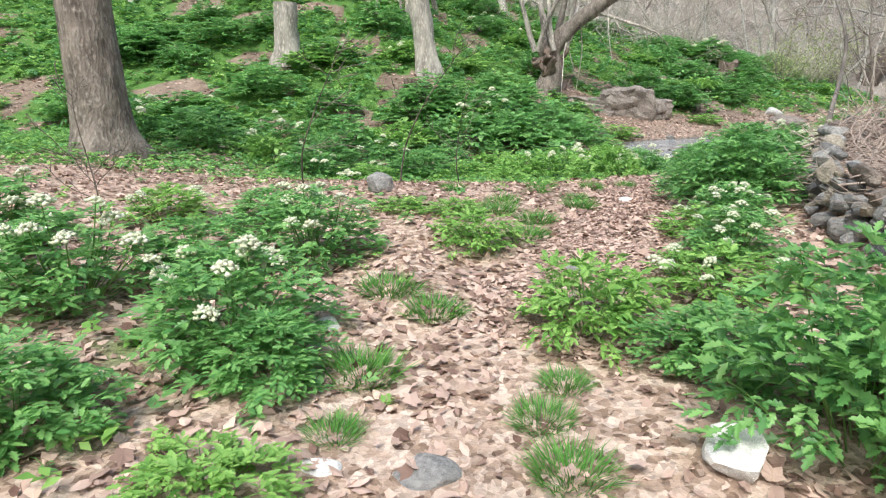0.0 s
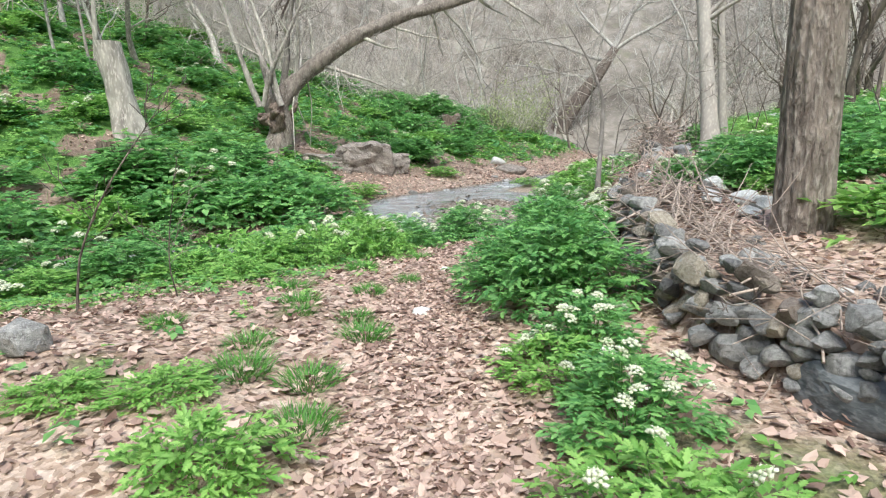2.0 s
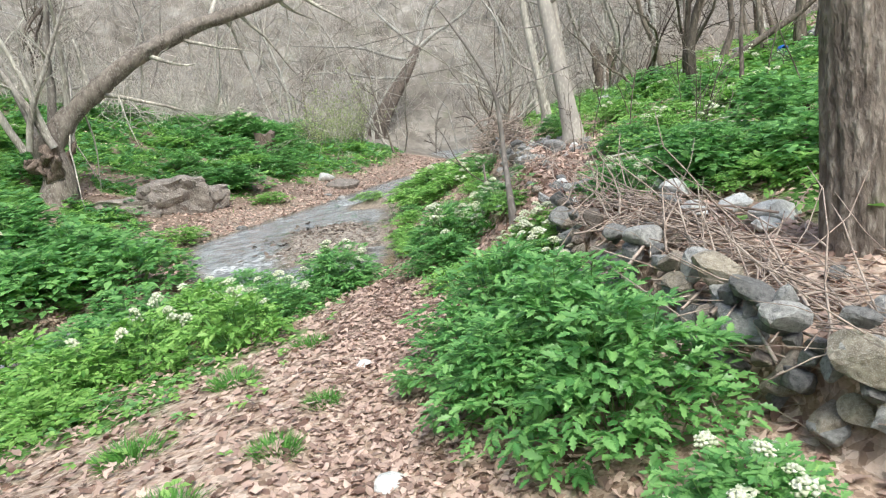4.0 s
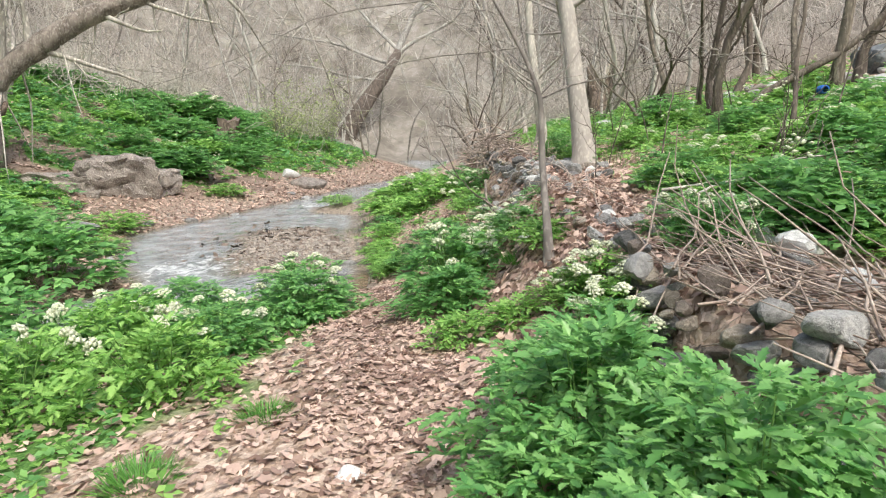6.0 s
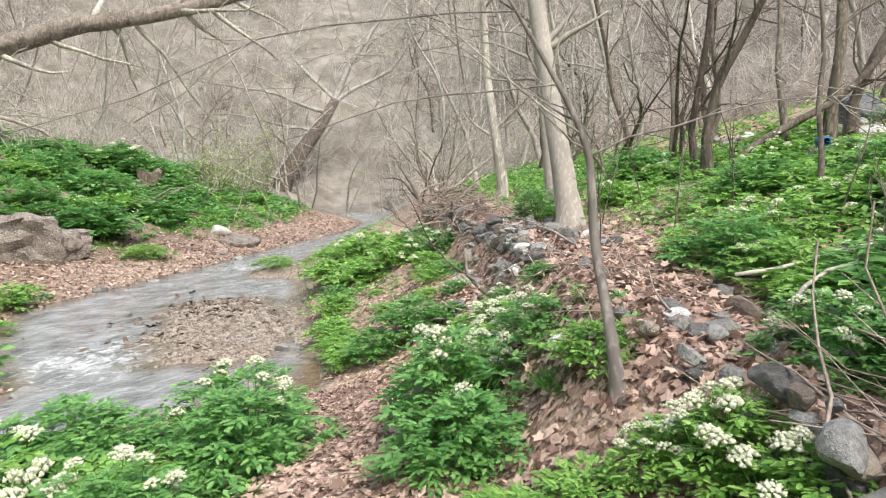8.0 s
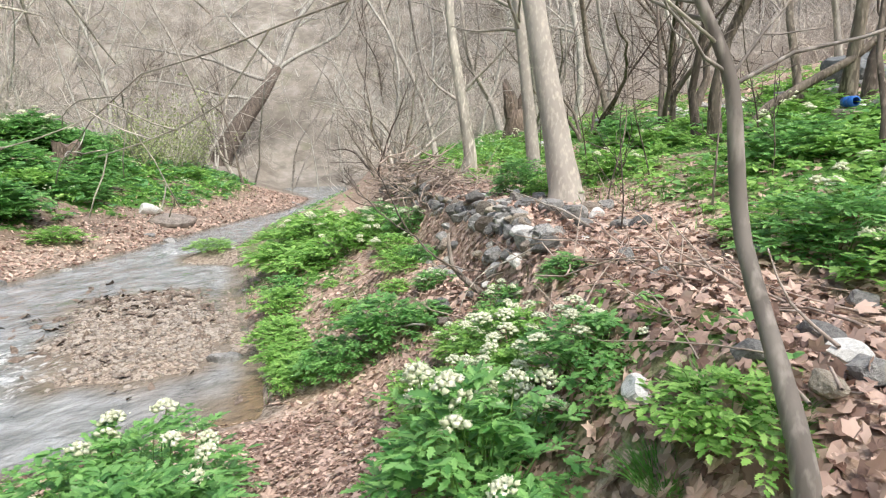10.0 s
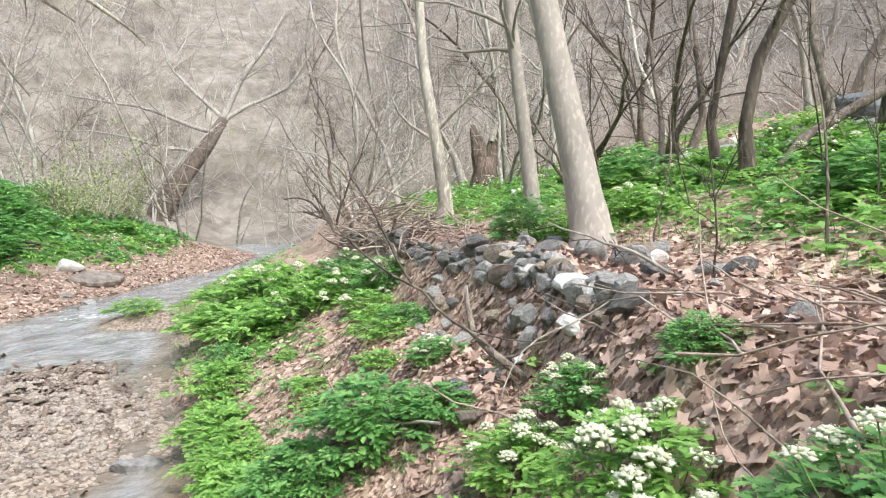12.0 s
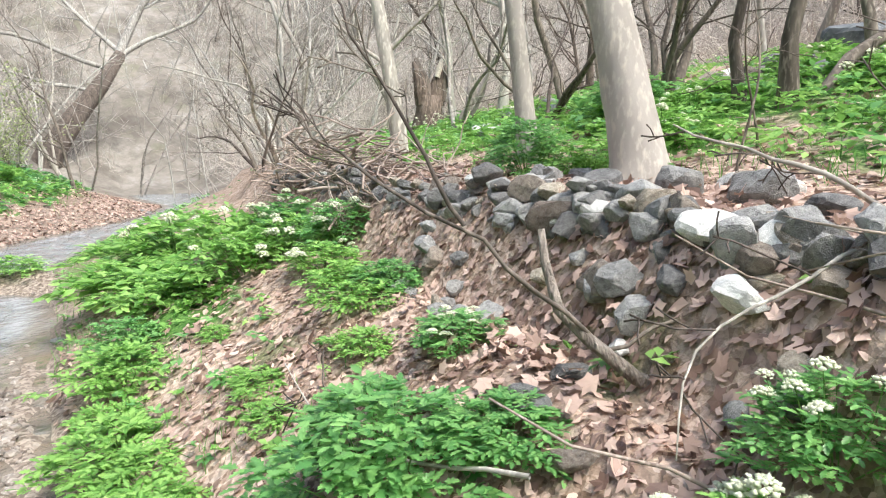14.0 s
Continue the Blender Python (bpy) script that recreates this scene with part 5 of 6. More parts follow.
for kind, x, y, r, tall in (("w", 6.42, 10.05, 0.3, 0.85), ("f", 6.72, 9.85, 0.24, 0.9), ("w", 5.95, 9.4, 0.36, 0.85), ("g", 6.4, 9.3, 0.17, 0.8), ("h", 5.85, 9.8, 0.38, 1), ("w", 5.6, 9.25, 0.34, 0.9), ("b", 7.85, 13.6, 0.45, 1), ("b", 8.6, 12.4, 0.3, 0.9), ("b", 8.2, 12.05, 0.28, 0.9), ("h", 8.95, 12.75, 0.34, 0.9), ("b", 7.8, 11.75, 0.24, 0.8), ("B", 9.2, 14.9, 0.7, 0.8), ("B", 9.6, 15.4, 0.7, 0.8), ("F", 10.1, 13.9, 0.5, 0.9), ("g", 8.5, 12.0, 0.26, 0.7), ("b", 8.3, 13.2, 0.18, 0.6), ("f", 7.66, 11.2, 0.24, 0.6), ("b", 7.67, 12.32, 0.24, 0.5), ("H", 9.3, 13.8, 0.5, 1.0), ("f", 9.6, 13.0, 0.4, 0.8), ("B", 10.6, 16.4, 0.8, 0.7), ("B", 9.0, 14.2, 0.55, 0.9), ("b", 10.35, 18.6, 0.5, 0.8), ("h", 9.6, 13.5, 0.45, 1.1), ("H", 9.9, 14.4, 0.6, 1.1), ("H", 10.5, 15.8, 0.7, 1), ("g", 8.2, 14.0, 0.3, 0.9), ("b", 5.2, 19.2, 0.75, 0.9), ("b", 4.2, 17.2, 0.6, 0.8), ("b", 9.0, 22.0, 0.7, 0.8), ("b", 7.2, 12.9, 0.4, 0.9), ("b", 7.35, 12.0, 0.2, 0.6), ("b", 7.05, 12.55, 0.34, 0.8), ("b", 6.62, 12.0, 0.3, 0.8), ("b", 7.5, 13.2, 0.3, 0.8), ("g", 7.0, 10.75, 0.25, 0.6)):
    plant(kind, x, y, r, tall)
# the terrace edge
for kind, x, y, r, tall in (("h", 6.5, 7.45, 0.45, 1), ("g", 6.9, 7.95, 0.45, 0.8), ("b", 7.3, 8.3, 0.45, 1), ("h", 7.5, 7.7, 0.5, 1), ("g", 6.2, 6.9, 0.45, 0.8), ("b", 6.1, 7.25, 0.4, 1), ("g", 5.5, 6.2, 0.45, 0.9), ("b", 5.2, 5.8, 0.4, 1), ("b", 9.75, 11.0, 0.4, 1.2), ("g", 9.95, 11.5, 0.4, 1.1), ("h", 10.6, 10.6, 0.5, 1)):
    plant(kind, x, y, r, tall)
# the terrace
rng = np.random.default_rng(8)
count = 0
while count < 66:
    s, o = rng.uniform(6.0, 22.0), rng.uniform(0.9, 7.5)
    x, y, tx, ty = along(WALL, s)
    x, y = x + ty * o, y - tx * o
    if math.hypot(x - 4.25, y - 5.0) < 0.6 or math.hypot(x - 9.1, y - 10.6) < 0.6 or rng.random() > 0.25 + float(green_cover(x, y)):
        continue
    if x > 6.8 and o < 1.8 and rng.random() < 0.75:
        continue
    plant(rng.choice(["G", "B", "F", "H"], p=[0.18, 0.47, 0.1, 0.25]), x, y, rng.uniform(0.38, 0.62), rng.uniform(0.7, 1.0))
    count += 1


def carpet(name, label, seed, number, box, test, material, size, tall, fan=5, leafshape=SIMPLE):
    """A low cover of divided leaves over a stretch of ground."""
    rng = np.random.default_rng(seed)
    x, y = rng.uniform(box[0], box[2], number * 3), rng.uniform(box[1], box[3], number * 3)
    keep = rng.random(number * 3) < test(x, y)
    x, y = x[keep][:number], y[keep][:number]
    n = len(x)
    lump = 0.5 + 0.5 * ripple(x, y, 0.33, 9)
    p = np.stack([x, y, land(x, y) + tall * rng.uniform(0.15, 1, n) * (0.3 + lump)], -1)
    s = Shape()
    far = np.hypot(x - 4, y - 6)
    compound(s, rng, p, rng.uniform(0, 6.28, n), rng.normal(size=n) * 0.2 - 0.1, size * rng.uniform(0.7, 1.3, n) * (1 + far * 0.02), leafshape, fan)
    return tagged(new(name, s.mesh("leaves", material)), label, "plants", kind="stuff")


def on_slope(x, y):
    far = line_dist(x, y, STREAM_FAR)
    return np.where((far > 0.3) & (far < 26) & (np.hypot(x - 5, y - 8) < np.where(x < 11, 38, 29)), green_cover(x, y) * 1.2, 0)


def on_shelf(x, y):
    wall = line_dist(x, y, WALL)
    return np.where(wall < -0.6, green_cover(x, y), 0)


def on_bank(x, y):
    near, wall, track = line_dist(x, y, STREAM_NEAR), line_dist(x, y, WALL), np.abs(line_dist(x, y, TRACK))
    return np.where((near < -0.15) & (wall > 0.1) & (track > 0.45), green_cover(x, y), 0)


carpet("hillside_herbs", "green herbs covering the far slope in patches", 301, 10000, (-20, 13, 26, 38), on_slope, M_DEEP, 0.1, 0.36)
carpet("hillside_herbs", "light green herbs and grass on the far slope", 302, 19000, (-24, 13, 28, 46), on_slope, M_FRESH, 0.085, 0.28)
carpet("terrace_herbs", "light green herbs spread over the terrace", 303, 16000, (2.5, -2, 24, 22), on_shelf, M_FRESH, 0.072, 0.2)
carpet("terrace_herbs", "dark green herbs spread over the terrace", 304, 3000, (2.5, -2, 24, 22), on_shelf, M_LEAF, 0.075, 0.26)
carpet("bank_herbs", "low green herbs between path and stream", 305, 8500, (-7, 0, 20, 28), on_bank, M_LEAF, 0.05, 0.14)
carpet("bank_herbs", "fresh green seedlings between path and stream", 306, 10000, (-7, 0, 20, 28), on_bank, M_FRESH, 0.046, 0.09)


# flower heads scattered over the slopes
s = Shape()
rng = np.random.default_rng(12)
octa = np.array([(1, 0, 0), (0, 1, 0), (-1, 0, 0), (0, -1, 0), (0, 0, 0.6), (0, 0, -0.4)])
octf = np.array([(0, 1, 4), (1, 2, 4), (2, 3, 4), (3, 0, 4), (1, 0, 5), (2, 1, 5), (3, 2, 5), (0, 3, 5)])
x, y = rng.uniform(2, 26, 4000), rng.uniform(-1, 42, 4000)
ok = rng.random(4000) < (on_shelf(x, y) + 0.7 * on_slope(x, y) * (x > 7)) * ease(0.1, 0.7, ripple(x, y, 1.7, 2))
x, y = x[ok], y[ok]
n = len(x)
for k in range(5):
    s.spread(octa, octf, turn_mats(np.stack([x + rng.normal(size=n) * 0.05, y + rng.normal(size=n) * 0.05, land(x, y) + 0.36 + rng.normal(size=n) * 0.05], -1), rng.uniform(0, 6, n), rng.normal(size=n) * 0.2, rng.normal(size=n) * 0.2, rng.uniform(0.02, 0.04, n)))
tagged(new("flower_heads", s.mesh("flower_heads", M_FLOWER)), "scattered cream-white flower umbels over the herbs", "flowers", kind="stuff")


def tuft_mesh(seed, radius, height, blades):
    rng = np.random.default_rng(seed)
    blade = (np.array([(0, -0.02, 0), (0.5, -0.017, 0.02), (1, 0, -0.12), (0.5, 0.017, 0.02), (0, 0.02, 0)]), np.array([(0, 1, 3, 4)]), np.array([(1, 2, 3)]))
    a, k = rng.uniform(0, 6.28, blades), np.sqrt(rng.uniform(0, 1, blades))
    p = np.stack([np.cos(a) * k * radius, np.sin(a) * k * radius, 0 * a - 0.01], -1)
    s = Shape()
    s.spread(blade[0], [blade[1], blade[2]], turn_mats(p, a + rng.normal(size=blades) * 0.6, 1.15 - 0.5 * k + rng.normal(size=blades) * 0.15, rng.normal(size=blades) * 0.5, height * rng.uniform(0.5, 1.1, blades)))
    return s.mesh("grass_tuft", M_GRASS)


TUFTS = [tuft_mesh(k, 0.12, 0.12, 420) for k in range(3)]
spots = [(0.5, 2.35), (0.37, 2.1), (0.42, 1.78), (-0.05, 3.1), (-0.35, 2.5), (-0.4, 2.05), (1.25, 5.9), (0.55, 5.65), (1.22, 5.55), (0.45, 5.2), (2.0, 6.9), (1.55, 6.55), (1.0, 6.4), (0.75, 5.0), (-0.3, 3.4), (5.0, 7.95), (5.15, 8.2), (4.85, 8.25), (1.9, 7.9), (1.1, 7.4), (0.95, 6.1), (0.1, 6.3), (2.6, 8.1), (0.62, 4.55)]
for k, (x, y) in enumerate(spots):
    ob = tagged(new("grass_tuft", TUFTS[k % 3]), "small tuft of fresh green grass in the leaf litter", "grass", "grass tufts")
    ob.matrix_basis = at(x, y, 70 * k, 0, 0.75 + 0.12 * (k % 5))


def grass_sward(name, label, seed, number, test, box, height):
    """Thin standing blades, sparse, over a stretch of ground."""
    rng = np.random.default_rng(seed)
    x, y = rng.uniform(box[0], box[2], number * 4), rng.uniform(box[1], box[3], number * 4)
    ok = rng.random(number * 4) < test(x, y)
    x, y = x[ok][:number], y[ok][:number]
    n = len(x)
    blade = np.array([(0, -0.018, 0), (0.55, -0.014, 0.03), (1, 0, -0.1), (0.55, 0.014, 0.03), (0, 0.018, 0)])
    s = Shape()
    s.spread(blade, [np.array([(0, 1, 3, 4)]), np.array([(1, 2, 3)])], turn_mats(np.stack([x, y, land(x, y) - 0.01], -1), rng.uniform(0, 6.28, n), 1.15 + rng.normal(size=n) * 0.25, rng.normal(size=n) * 0.5, height * rng.uniform(0.5, 1.2, n)))
    return tagged(new(name, s.mesh("blades", M_GRASS)), label, "grass", kind="stuff")


def terrace_edge(x, y):
    wall = line_dist(x, y, WALL)
    return np.where((wall < -0.5) & (wall > -5), (0.35 + 0.5 * ripple(x, y, 0.5, 2)) * ease(0.5, 1.3, -wall), 0)


def bank_green(x, y):
    near, wall, track = line_dist(x, y, STREAM_NEAR), line_dist(x, y, WALL), np.abs(line_dist(x, y, TRACK))
    return np.where((near < -0.1) & (wall > 0.5) & (track > 0.5), 0.25 + 0.6 * ripple(x, y, 0.4, 5), 0) * ease(1.6, 0.2, -near)


def far_green(x, y):
    far = line_dist(x, y, STREAM_FAR)
    return np.where((far > 1.2) & (far < 9), 0.3 + 0.6 * ripple(x, y, 0.9, 5), 0) * ease(1.2, 3.0, far)


grass_sward("grass_sward", "thin fresh grass between dead leaves on the terrace", 401, 9000, terrace_edge, (6, 6, 18, 20), 0.17)
grass_sward("grass_sward", "fresh grass along the stream bank", 402, 12000, bank_green, (5, 9, 13, 20), 0.13)
grass_sward("grass_sward", "tufted grass on the far bank", 403, 9000, far_green, (-6, 14, 22, 33), 0.26)


def lobed_leaf(seed):
    """A dry five-lobed leaf, curled."""
    rng = np.random.default_rng(seed)
    ang = np.linspace(-2.6, 2.6, 11)
    rad = np.array([0.4, 0.66, 0.5, 0.9, 0.6, 1.0, 0.58, 0.92, 0.52, 0.64, 0.38]) * rng.uniform(0.88, 1.1, 11)
    v = np.stack([np.cos(ang) * rad, np.sin(ang) * rad, 0.26 * rad ** 2 * (1 + 0.5 * rng.normal(size=11)) * rng.choice([-0.6, 1])], -1)
    v = np.vstack([v, [(-0.35, 0, 0.0), (0, 0, 0)]])
    f = [(k, k + 1, 12) for k in range(10)] + [(11, 0, 12), (10, 11, 12)]
    return v, np.array(f)


def scrap_leaf(seed):
    """A small broken or folded dry leaf."""
    rng = np.random.default_rng(seed + 50)
    ang = np.linspace(0, 2 * np.pi, 6, endpoint=False) + rng.normal(size=6) * 0.2
    rad = rng.uniform(0.45, 1.0, 6) * np.array([1.2, 0.7, 0.6, 1.0, 0.6, 0.75])
    v = np.stack([np.cos(ang) * rad, np.sin(ang) * rad, 0.22 * rng.normal(size=6) * rad], -1)
    return np.vstack([v, [(0, 0, 0.02)]]), np.array([(k, (k + 1) % 6, 6) for k in range(6)])


LEAVES = [lobed_leaf(k) for k in range(6)]
SCRAPS = [scrap_leaf(k) for k in range(6)]


def litter_here(x, y):
    near, far, wall, track = line_dist(x, y, STREAM_NEAR), line_dist(x, y, STREAM_FAR), line_dist(x, y, WALL), np.abs(line_dist(x, y, TRACK))
    bank = np.where((near < -0.1) & (wall > 0), 1.0 - 0.35 * ease(0.5, 0, track), 0)
    shelf = np.where(wall <= 0, 1.3 * ease(3.5, 0.5, -wall), 0)
    beach = np.where(far > 0.1, 0.5 * ease(4.5, 0.8, far), 0)
    return np.maximum.reduce([bank, shelf, beach])


def lie(mats):
    """Lays flat poses along the slope of the ground under them."""
    x, y = mats[:, 0, 3], mats[:, 1, 3]
    gx = (land(x + 0.06, y) - land(x - 0.06, y)) / 0.12
    gy = (land(x, y + 0.06) - land(x, y - 0.06)) / 0.12
    size = np.linalg.norm(mats[:, :3, :3], axis=1)
    mats[:, 2, :3] += np.clip(gx, -0.8, 0.8)[:, None] * mats[:, 0, :3] + np.clip(gy, -0.8, 0.8)[:, None] * mats[:, 1, :3]
    mats[:, :3, :3] *= (size / np.linalg.norm(mats[:, :3, :3], axis=1))[:, None, :]
    return mats


rng = np.random.default_rng(14)
litter = thing("leaf_litter", "dry tan and pinkish-brown fallen leaves strewn over the ground", "fallen leaves")
heap = Shape()
for k in range(6):
    n0 = 9000
    x, y = rng.uniform(-5, 11.5, n0), rng.uniform(0.3, 15, n0)
    ok = rng.random(n0) < 0.95 * litter_here(x, y)
    x, y = x[ok], y[ok]
    n = len(x)
    trodden = 1 - 0.4 * ease(0.5, 0.2, np.abs(line_dist(x, y, TRACK)))
    heap.spread(*SCRAPS[k], lie(turn_mats(np.stack([x, y, land(x, y) + rng.uniform(0.003, 0.03, n) * trodden], -1), rng.uniform(0, 6.28, n), rng.normal(size=n) * 0.28, rng.normal(size=n) * 0.28, rng.uniform(0.02, 0.052, n) * trodden)))
    n0 = 1900
    s0, o0 = rng.uniform(0, 1, n0), rng.normal(size=n0) * 0.3
    seg = rng.integers(2, 8, n0)
    ta, tb = np.array(TRACK)[seg], np.array(TRACK)[seg + 1]
    x, y = ta[:, 0] + (tb[:, 0] - ta[:, 0]) * s0 + o0, ta[:, 1] + (tb[:, 1] - ta[:, 1]) * s0 - 0.4 * o0
    heap.spread(*SCRAPS[k], lie(turn_mats(np.stack([x, y, land(x, y) + rng.uniform(0.003, 0.02, n0)], -1), rng.uniform(0, 6.28, n0), rng.normal(size=n0) * 0.25, rng.normal(size=n0) * 0.25, rng.uniform(0.018, 0.042, n0))))
    n0 = 3000
    x, y = rng.uniform(4, 10, n0), rng.uniform(6.6, 12.5, n0)
    ok = np.abs(line_dist(x, y, WALL) - 0.6) < 1.1
    x, y = x[ok], y[ok]
    n = len(x)
    heap.spread(*SCRAPS[k], lie(turn_mats(np.stack([x, y, land(x, y) + rng.uniform(0.005, 0.03, n)], -1), rng.uniform(0, 6.28, n), rng.normal(size=n) * 0.45, rng.normal(size=n) * 0.45, rng.uniform(0.016, 0.04, n))))
    # whole leaves lie thickest along the fallen wall
    n0 = 3600
    x, y = rng.uniform(-4, 11.5, n0), rng.uniform(0.8, 15, n0)
    wall = line_dist(x, y, WALL)
    ok = rng.random(n0) < litter_here(x, y) * (0.25 + 1.0 * ease(1.6, 0.2, np.abs(wall + 0.2)) * ease(5.5, 8.0, y)) * ease(0.1, 0.5, np.abs(line_dist(x, y, TRACK)))
    x, y = x[ok], y[ok]
    n = len(x)
    heap.spread(*LEAVES[k], lie(turn_mats(np.stack([x, y, land(x, y) + rng.uniform(0.01, 0.04, n)], -1), rng.uniform(0, 6.28, n), rng.normal(size=n) * 0.3, rng.normal(size=n) * 0.3, rng.uniform(0.032, 0.06, n))))
# deep drifts of large curled leaves where the wall has gone
for k in range(6):
    n0 = 330
    s0, o0 = rng.uniform(12.6, 19.0, n0), rng.normal(0.25, 0.42, n0)
    spots = np.array([along(WALL, v) for v in s0])
    x, y = spots[:, 0] - spots[:, 3] * o0, spots[:, 1] + spots[:, 2] * o0
    heap.spread(*LEAVES[k], lie(turn_mats(np.stack([x, y, land(x, y) + rng.uniform(0.01, 0.08, n0)], -1), rng.uniform(0, 6.28, n0), rng.normal(size=n0) * 0.55, rng.normal(size=n0) * 0.55, rng.uniform(0.03, 0.056, n0))))
# leaves along the far beach
for k in range(3):
    n0 = 2300
    s0, o0 = rng.uniform(13.5, 42, n0), 0.15 + np.abs(rng.normal(0, 1.5, n0))
    spots = np.array([along(STREAM_FAR, v) for v in s0])
    x, y = spots[:, 0] - spots[:, 3] * o0, spots[:, 1] + spots[:, 2] * o0
    heap.spread(*SCRAPS[k + 3], lie(turn_mats(np.stack([x, y, land(x, y) + rng.uniform(0.01, 0.05, n0)], -1), rng.uniform(0, 6.28, n0), rng.normal(size=n0) * 0.35, rng.normal(size=n0) * 0.35, rng.uniform(0.035, 0.08, n0))))
n0 = 26000
x, y = rng.uniform(-13, 21, n0), rng.uniform(4, 33, n0)
far, wall = line_dist(x, y, STREAM_FAR), line_dist(x, y, WALL)
ok = ((far > 0.2) & (far < 14) | (wall < -1.5) & (wall > -12)) & (rng.random(n0) < 1.1 - green_cover(x, y)) & (np.hypot(x - 5, y - 8) < 30)
x, y = x[ok], y[ok]
n = len(x)
heap.spread(*SCRAPS[0], turn_mats(np.stack([x, y, land(x, y) + rng.uniform(0.0, 0.05, n)], -1), rng.uniform(0, 6.28, n), rng.normal(size=n) * 0.35, rng.normal(size=n) * 0.35, rng.uniform(0.05, 0.11, n)))
part("leaf_carpet", heap.mesh("leaf_carpet", M_LITTER, False), litter)["kind"] = "stuff"
singles = []
for k in range(6):
    s = Shape()
    s.add(*LEAVES[k])
    singles.append(s.mesh("fallen_leaf", M_LITTER, False))
count = 0
while count < 280:
    x, y = rng.uniform(-1.0, 8.5), rng.uniform(1.2, 11.0)
    if rng.random() > litter_here(x, y) or line_dist(x, y, STREAM_NEAR) > -0.3:
        continue
    part("fallen_leaf", singles[count % 6], litter, "", pose(x, y, z_of(x, y) + 0.025, rng.normal() * 14, rng.normal() * 14, rng.uniform(0, 360)) @ Matrix.Scale(rng.uniform(0.04, 0.065), 4))
    count += 1

# pebbles and wet leaves on the gravel bar and the beach
pebbles = Shape()
ico = bmesh.new()
bmesh.ops.create_icosphere(ico, subdivisions=1, radius=1.0)
iv, jf = np.array([v.co for v in ico.verts]) * [1, 0.8, 0.6], np.array([[v.index for v in f.verts] for f in ico.faces])
ico.free()
x, y = np.concatenate([rng.normal(6.75, 0.9, 2600), rng.uniform(3, 20, 2600)]), np.concatenate([rng.normal(14.7, 1.2, 2600), rng.uniform(15, 26, 2600)])
far = line_dist(x, y, STREAM_FAR)
ok = (land(x, y) > WATER - 0.03) & (far < 2.0) & (line_dist(x, y, STREAM_NEAR) > 0.1)
x, y = x[ok], y[ok]
n = len(x)
pebbles.spread(iv, jf, turn_mats(np.stack([x, y, land(x, y) + 0.005], -1), rng.uniform(0, 6.28, n), rng.normal(size=n) * 0.2, rng.normal(size=n) * 0.2, rng.uniform(0.015, 0.05, n)))
tagged(new("pebbles", pebbles.mesh("pebbles", M_PEBBLE, False)), "small tan and grey pebbles on the gravel bar and stream edge", "pebbles", kind="stuff")

wet = Shape()
x, y = np.concatenate([rng.normal(7.6, 0.35, 120), rng.normal(6.8, 0.8, 160)]), np.concatenate([rng.normal(16.2, 0.5, 120), rng.normal(15.0, 1.2, 160)])
ok = (line_dist(x, y, STREAM_NEAR) > 0.1) & (line_dist(x, y, STREAM_FAR) < -0.1)
x, y = x[ok], y[ok]
n = len(x)
wet.spread(*SCRAPS[2], turn_mats(np.stack([x, y, np.maximum(land(x, y), WATER) + 0.02], -1), rng.uniform(0, 6.28, n), rng.normal(size=n) * 0.3, rng.normal(size=n) * 0.3, rng.uniform(0.05, 0.12, n)))
tagged(new("wet_leaves", wet.mesh("wet_leaves", M_ROT, False)), "dark wet leaves stranded on the gravel bar", "fallen leaves", kind="stuff")


# ---- brushwood and dead branches ----
rng = np.random.default_rng(22)


def brush(name, label, cx, cy, ux, uy, long, wide, high, number, seed, thick=0.0065):
    rng = np.random.default_rng(seed)
    ob = thing(name, label, "brushwood", at(cx, cy))
    base = z_of(cx, cy)
    s = Shape()
    for k in range(number):
        a, o = rng.uniform(-long, long), rng.normal() * wide * 0.5
        x, y = ux * a - uy * o, uy * a + ux * o
        h = z_of(cx + x, cy + y) - base + rng.uniform(0, 1) * high * max(0.15, 1 - (o / wide) ** 2) * max(0.2, 1 - (a / long) ** 2)
        yaw = math.atan2(uy, ux) + rng.normal() * 0.55
        ln = rng.uniform(0.35, 1.1)
        pts = wander(rng, (x - math.cos(yaw) * ln / 2, y - math.sin(yaw) * ln / 2, h + 0.02), (math.cos(yaw), math.sin(yaw), rng.normal() * 0.1), ln, 4, 0.2, 0.0)
        if k < 40:
            one = Shape()
            one.tube(pts, thick * rng.uniform(1.0, 1.9) * np.linspace(1, 0.4, 5), 5)
            part("stick", one.mesh("stick", M_TWIG), ob)
        else:
            s.tube(pts, thick * rng.uniform(0.5, 1.3) * np.linspace(1, 0.4, 5), 4)
    part("brushwood", s.mesh("brushwood", M_TWIG), ob)["kind"] = "stuff"
    return ob


brush("brush_heap", "heap of dry brown sticks piled along the wall top", 3.95, 5.95, 0.62, 0.78, 1.25, 0.42, 0.13, 380, 1)
brush("brush_heap", "heap of dry sticks and prunings on the wall", 3.05, 4.45, 0.25, 0.97, 0.8, 0.3, 0.12, 130, 2, 0.0045)
brush("brush_heap", "dark heap of brushwood at the far end of the wall", 11.3, 14.3, 0.68, 0.73, 2.2, 0.8, 0.55, 420, 3, 0.011)
brush("brush_heap", "scattered sticks on the tumbled wall", 6.3, 8.85, 0.7, 0.7, 1.4, 0.5, 0.1, 60, 4, 0.0045)


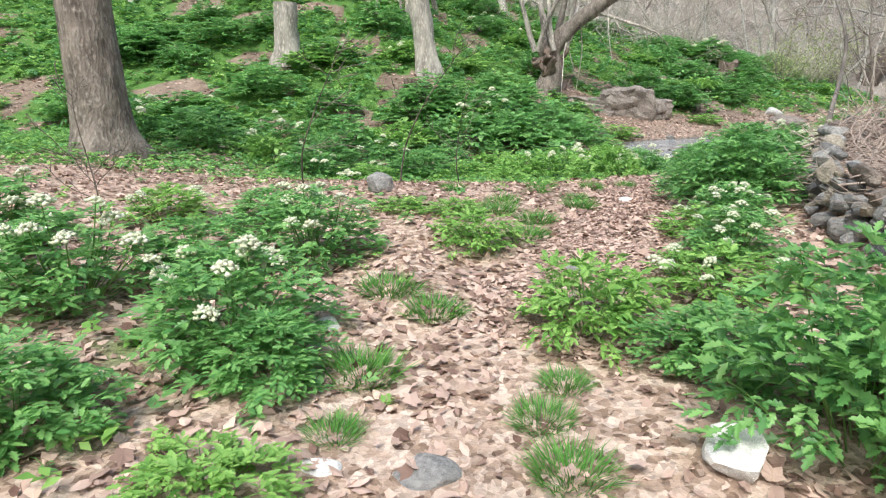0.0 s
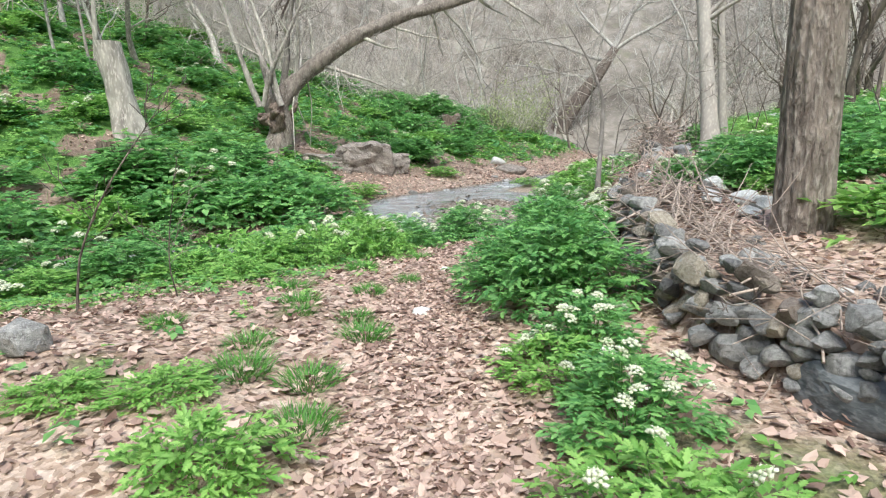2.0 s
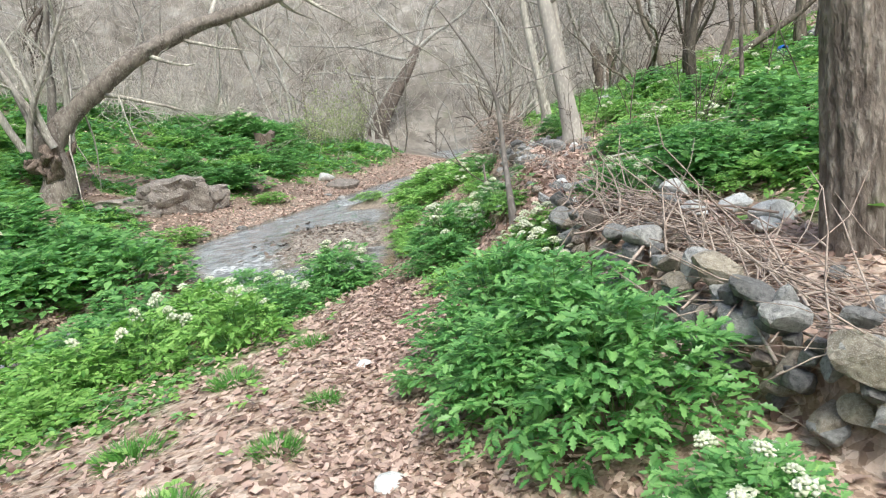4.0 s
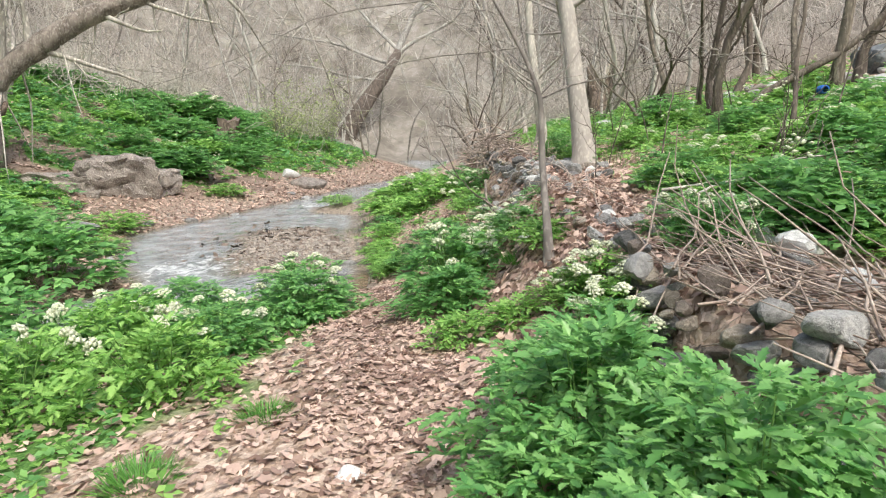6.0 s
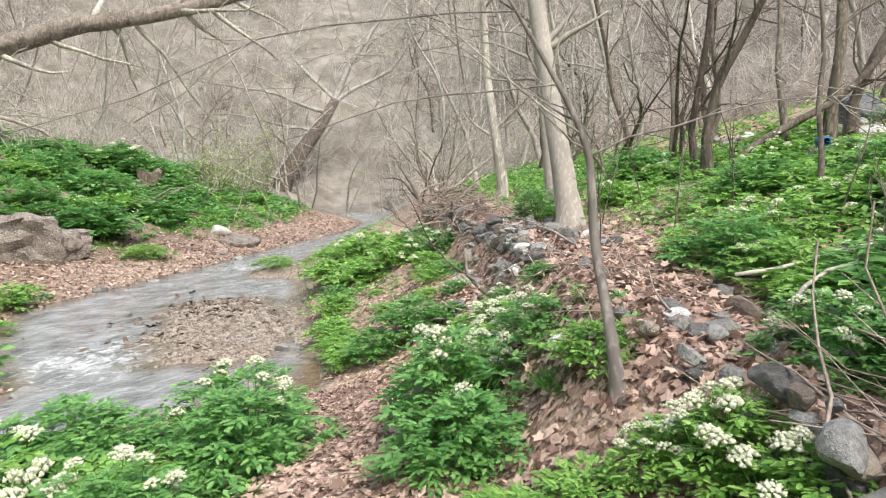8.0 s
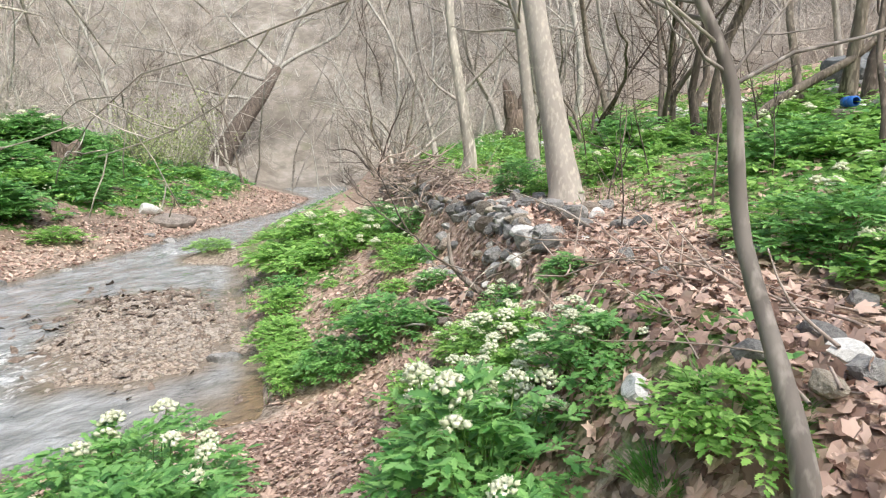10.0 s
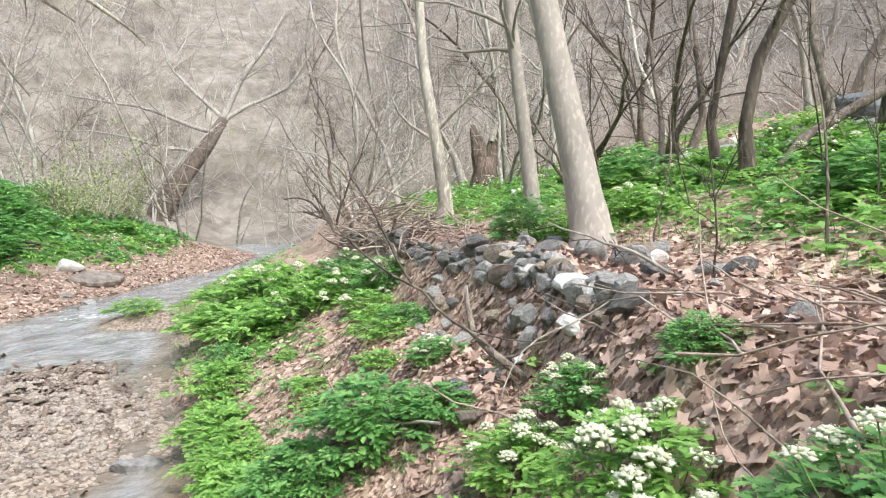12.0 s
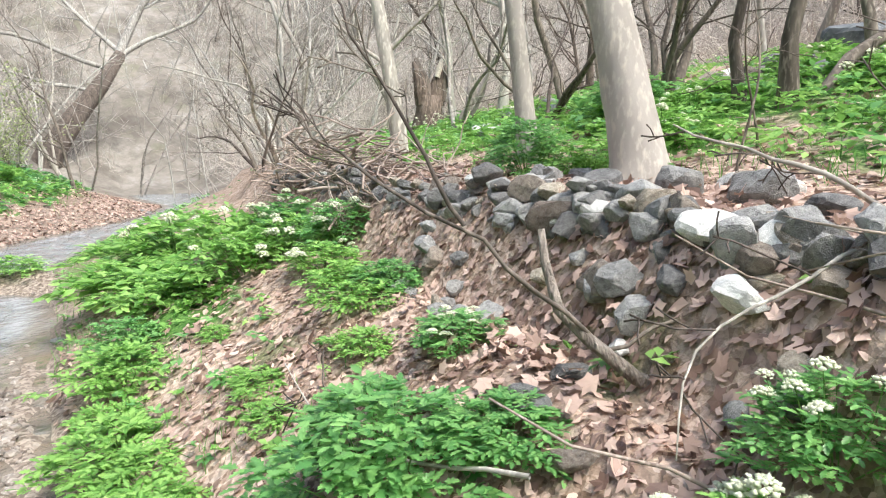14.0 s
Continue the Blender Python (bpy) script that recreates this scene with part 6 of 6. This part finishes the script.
def dead_branch(label, x, y, z, d, length, radius, seed, twigs=6):
    rng = np.random.default_rng(seed)
    s = Shape()
    pts = wander(rng, (0, 0, z), d, length, 9, 0.18, 0.01)
    rr = radius * np.linspace(1, 0.3, 10)
    s.tube(pts, rr, 7, 0.06, rng)
    ob = thing("dead_branch", label, "branch", at(x, y))
    part("bough", s.mesh("bough", M_GREYBARK), ob)
    b = Shape()
    grow(b, rng, pts, rr, twigs, length * 0.45, 2, 4, 0.2, 0.0)
    part("fork", b.mesh("fork", M_DARKBARK), ob)["kind"] = "stuff"




def fallen_bough():
    """A grey bough stuck in the litter, with long dark side shoots."""
    foot = np.array([7.21, 10.37, z_of(7.21, 10.37)])
    ob = thing("dead_branch", "grey dead branch rooted in leaf litter with long dark shoots", "branch", pose(*foot))
    rng = np.random.default_rng(3)
    s = Shape()
    s.tube(np.array([(0.14, -0.2, -0.05), (0.0, 0.0, 0.06), (-0.08, 0.15, 0.2), (-0.1, 0.25, 0.3), (-0.05, 0.31, 0.45), (-0.03, 0.33, 0.56)]), [0.03, 0.027, 0.023, 0.02, 0.016, 0.012], 9, 0.06, rng)
    part("bough", s.mesh("bough", M_BARK), ob)
    for line, r in (([(-0.08, 0.15, 0.22), (-0.24, 0.3, 0.4), (-0.35, 0.49, 0.6), (-0.3, 0.95, 0.8), (-0.28, 1.12, 0.92), (-0.25, 1.3, 1.06)], 0.009), ([(-0.35, 0.49, 0.6), (-0.38, 0.63, 0.86), (-0.4, 0.86, 1.22), (-0.42, 0.98, 1.5)], 0.008), ([(-0.05, 0.1, 0.16), (0.12, -0.1, 0.24), (0.2, -0.35, 0.2), (0.2, -0.62, 0.1)], 0.008), ([(0.1, -0.15, 0.02), (-0.1, -0.45, 0.06), (-0.35, -0.62, 0.0)], 0.012)):
        s, t = Shape(), Shape()
        pts = np.array(line)
        k = np.linspace(0, len(pts) - 1, 12)
        pts = np.stack([np.interp(k, range(len(pts)), pts[:, c]) for c in range(3)], -1)
        pts[1:-1] += rng.normal(size=(10, 3)) * 0.01
        rr = r * np.linspace(1, 0.35, 12)
        s.tube(pts, rr, 6)
        shoot = part("shoot", s.mesh("shoot", M_DARKBARK), ob, "dark thin shoot")
        grow(t, rng, pts, rr, 6, 0.4, 2, 3, 0.3, 0.0, 0.6)
        part("twig_spray", t.mesh("twig_spray", M_DARKBARK), shoot)["kind"] = "stuff"


fallen_bough()
dead_branch("bare branch lying on the wall top", 5.5, 7.3, 0.12, (0.9, -0.1, 0.08), 1.9, 0.013, 4, 7)
dead_branch("bare branch lying on the terrace", 6.0, 7.7, 0.18, (0.75, -0.5, 0.15), 2.2, 0.014, 5, 8)
dead_branch("pale bare stick leaning from the wall", 7.6, 9.6, 0.05, (-0.3, 0.2, 0.5), 0.8, 0.012, 6, 4)
dead_branch("dry branch trailing down the bank", 7.1, 9.75, 0.06, (-0.35, 0.6, -0.25), 0.9, 0.007, 7, 4)
dead_branch("dry branch among the herbs on the bank", 6.7, 10.6, 0.15, (0.4, 0.7, 0.1), 1.4, 0.008, 8, 6)
dead_branch("dry stick poking out of the wall", 3.0, 4.2, 0.1, (-0.55, -0.4, -0.1), 0.6, 0.011, 9, 3)

# the blue container left on the slope
drum = thing("plastic_drum", "small blue plastic drum lying on a mossy stone", "drum", at(11.73, 8.2, 40, 0.24, 0.36))
s = Shape()
xs = [-0.26, -0.25, -0.12, -0.11, -0.08, -0.07, 0.07, 0.08, 0.11, 0.12, 0.25, 0.26]
s.tube(np.array([(x, 0, 0) for x in xs]), [0.12, 0.165, 0.165, 0.175, 0.175, 0.165, 0.165, 0.175, 0.175, 0.165, 0.165, 0.12], 20)
part("body", s.mesh("body", M_BLUE), drum)
s = Shape()
s.tube(np.array([(0.262, 0.06, 0.05), (0.3, 0.06, 0.05)]), [0.03, 0.03], 12)
part("cap", s.mesh("cap", M_BLUE), drum)
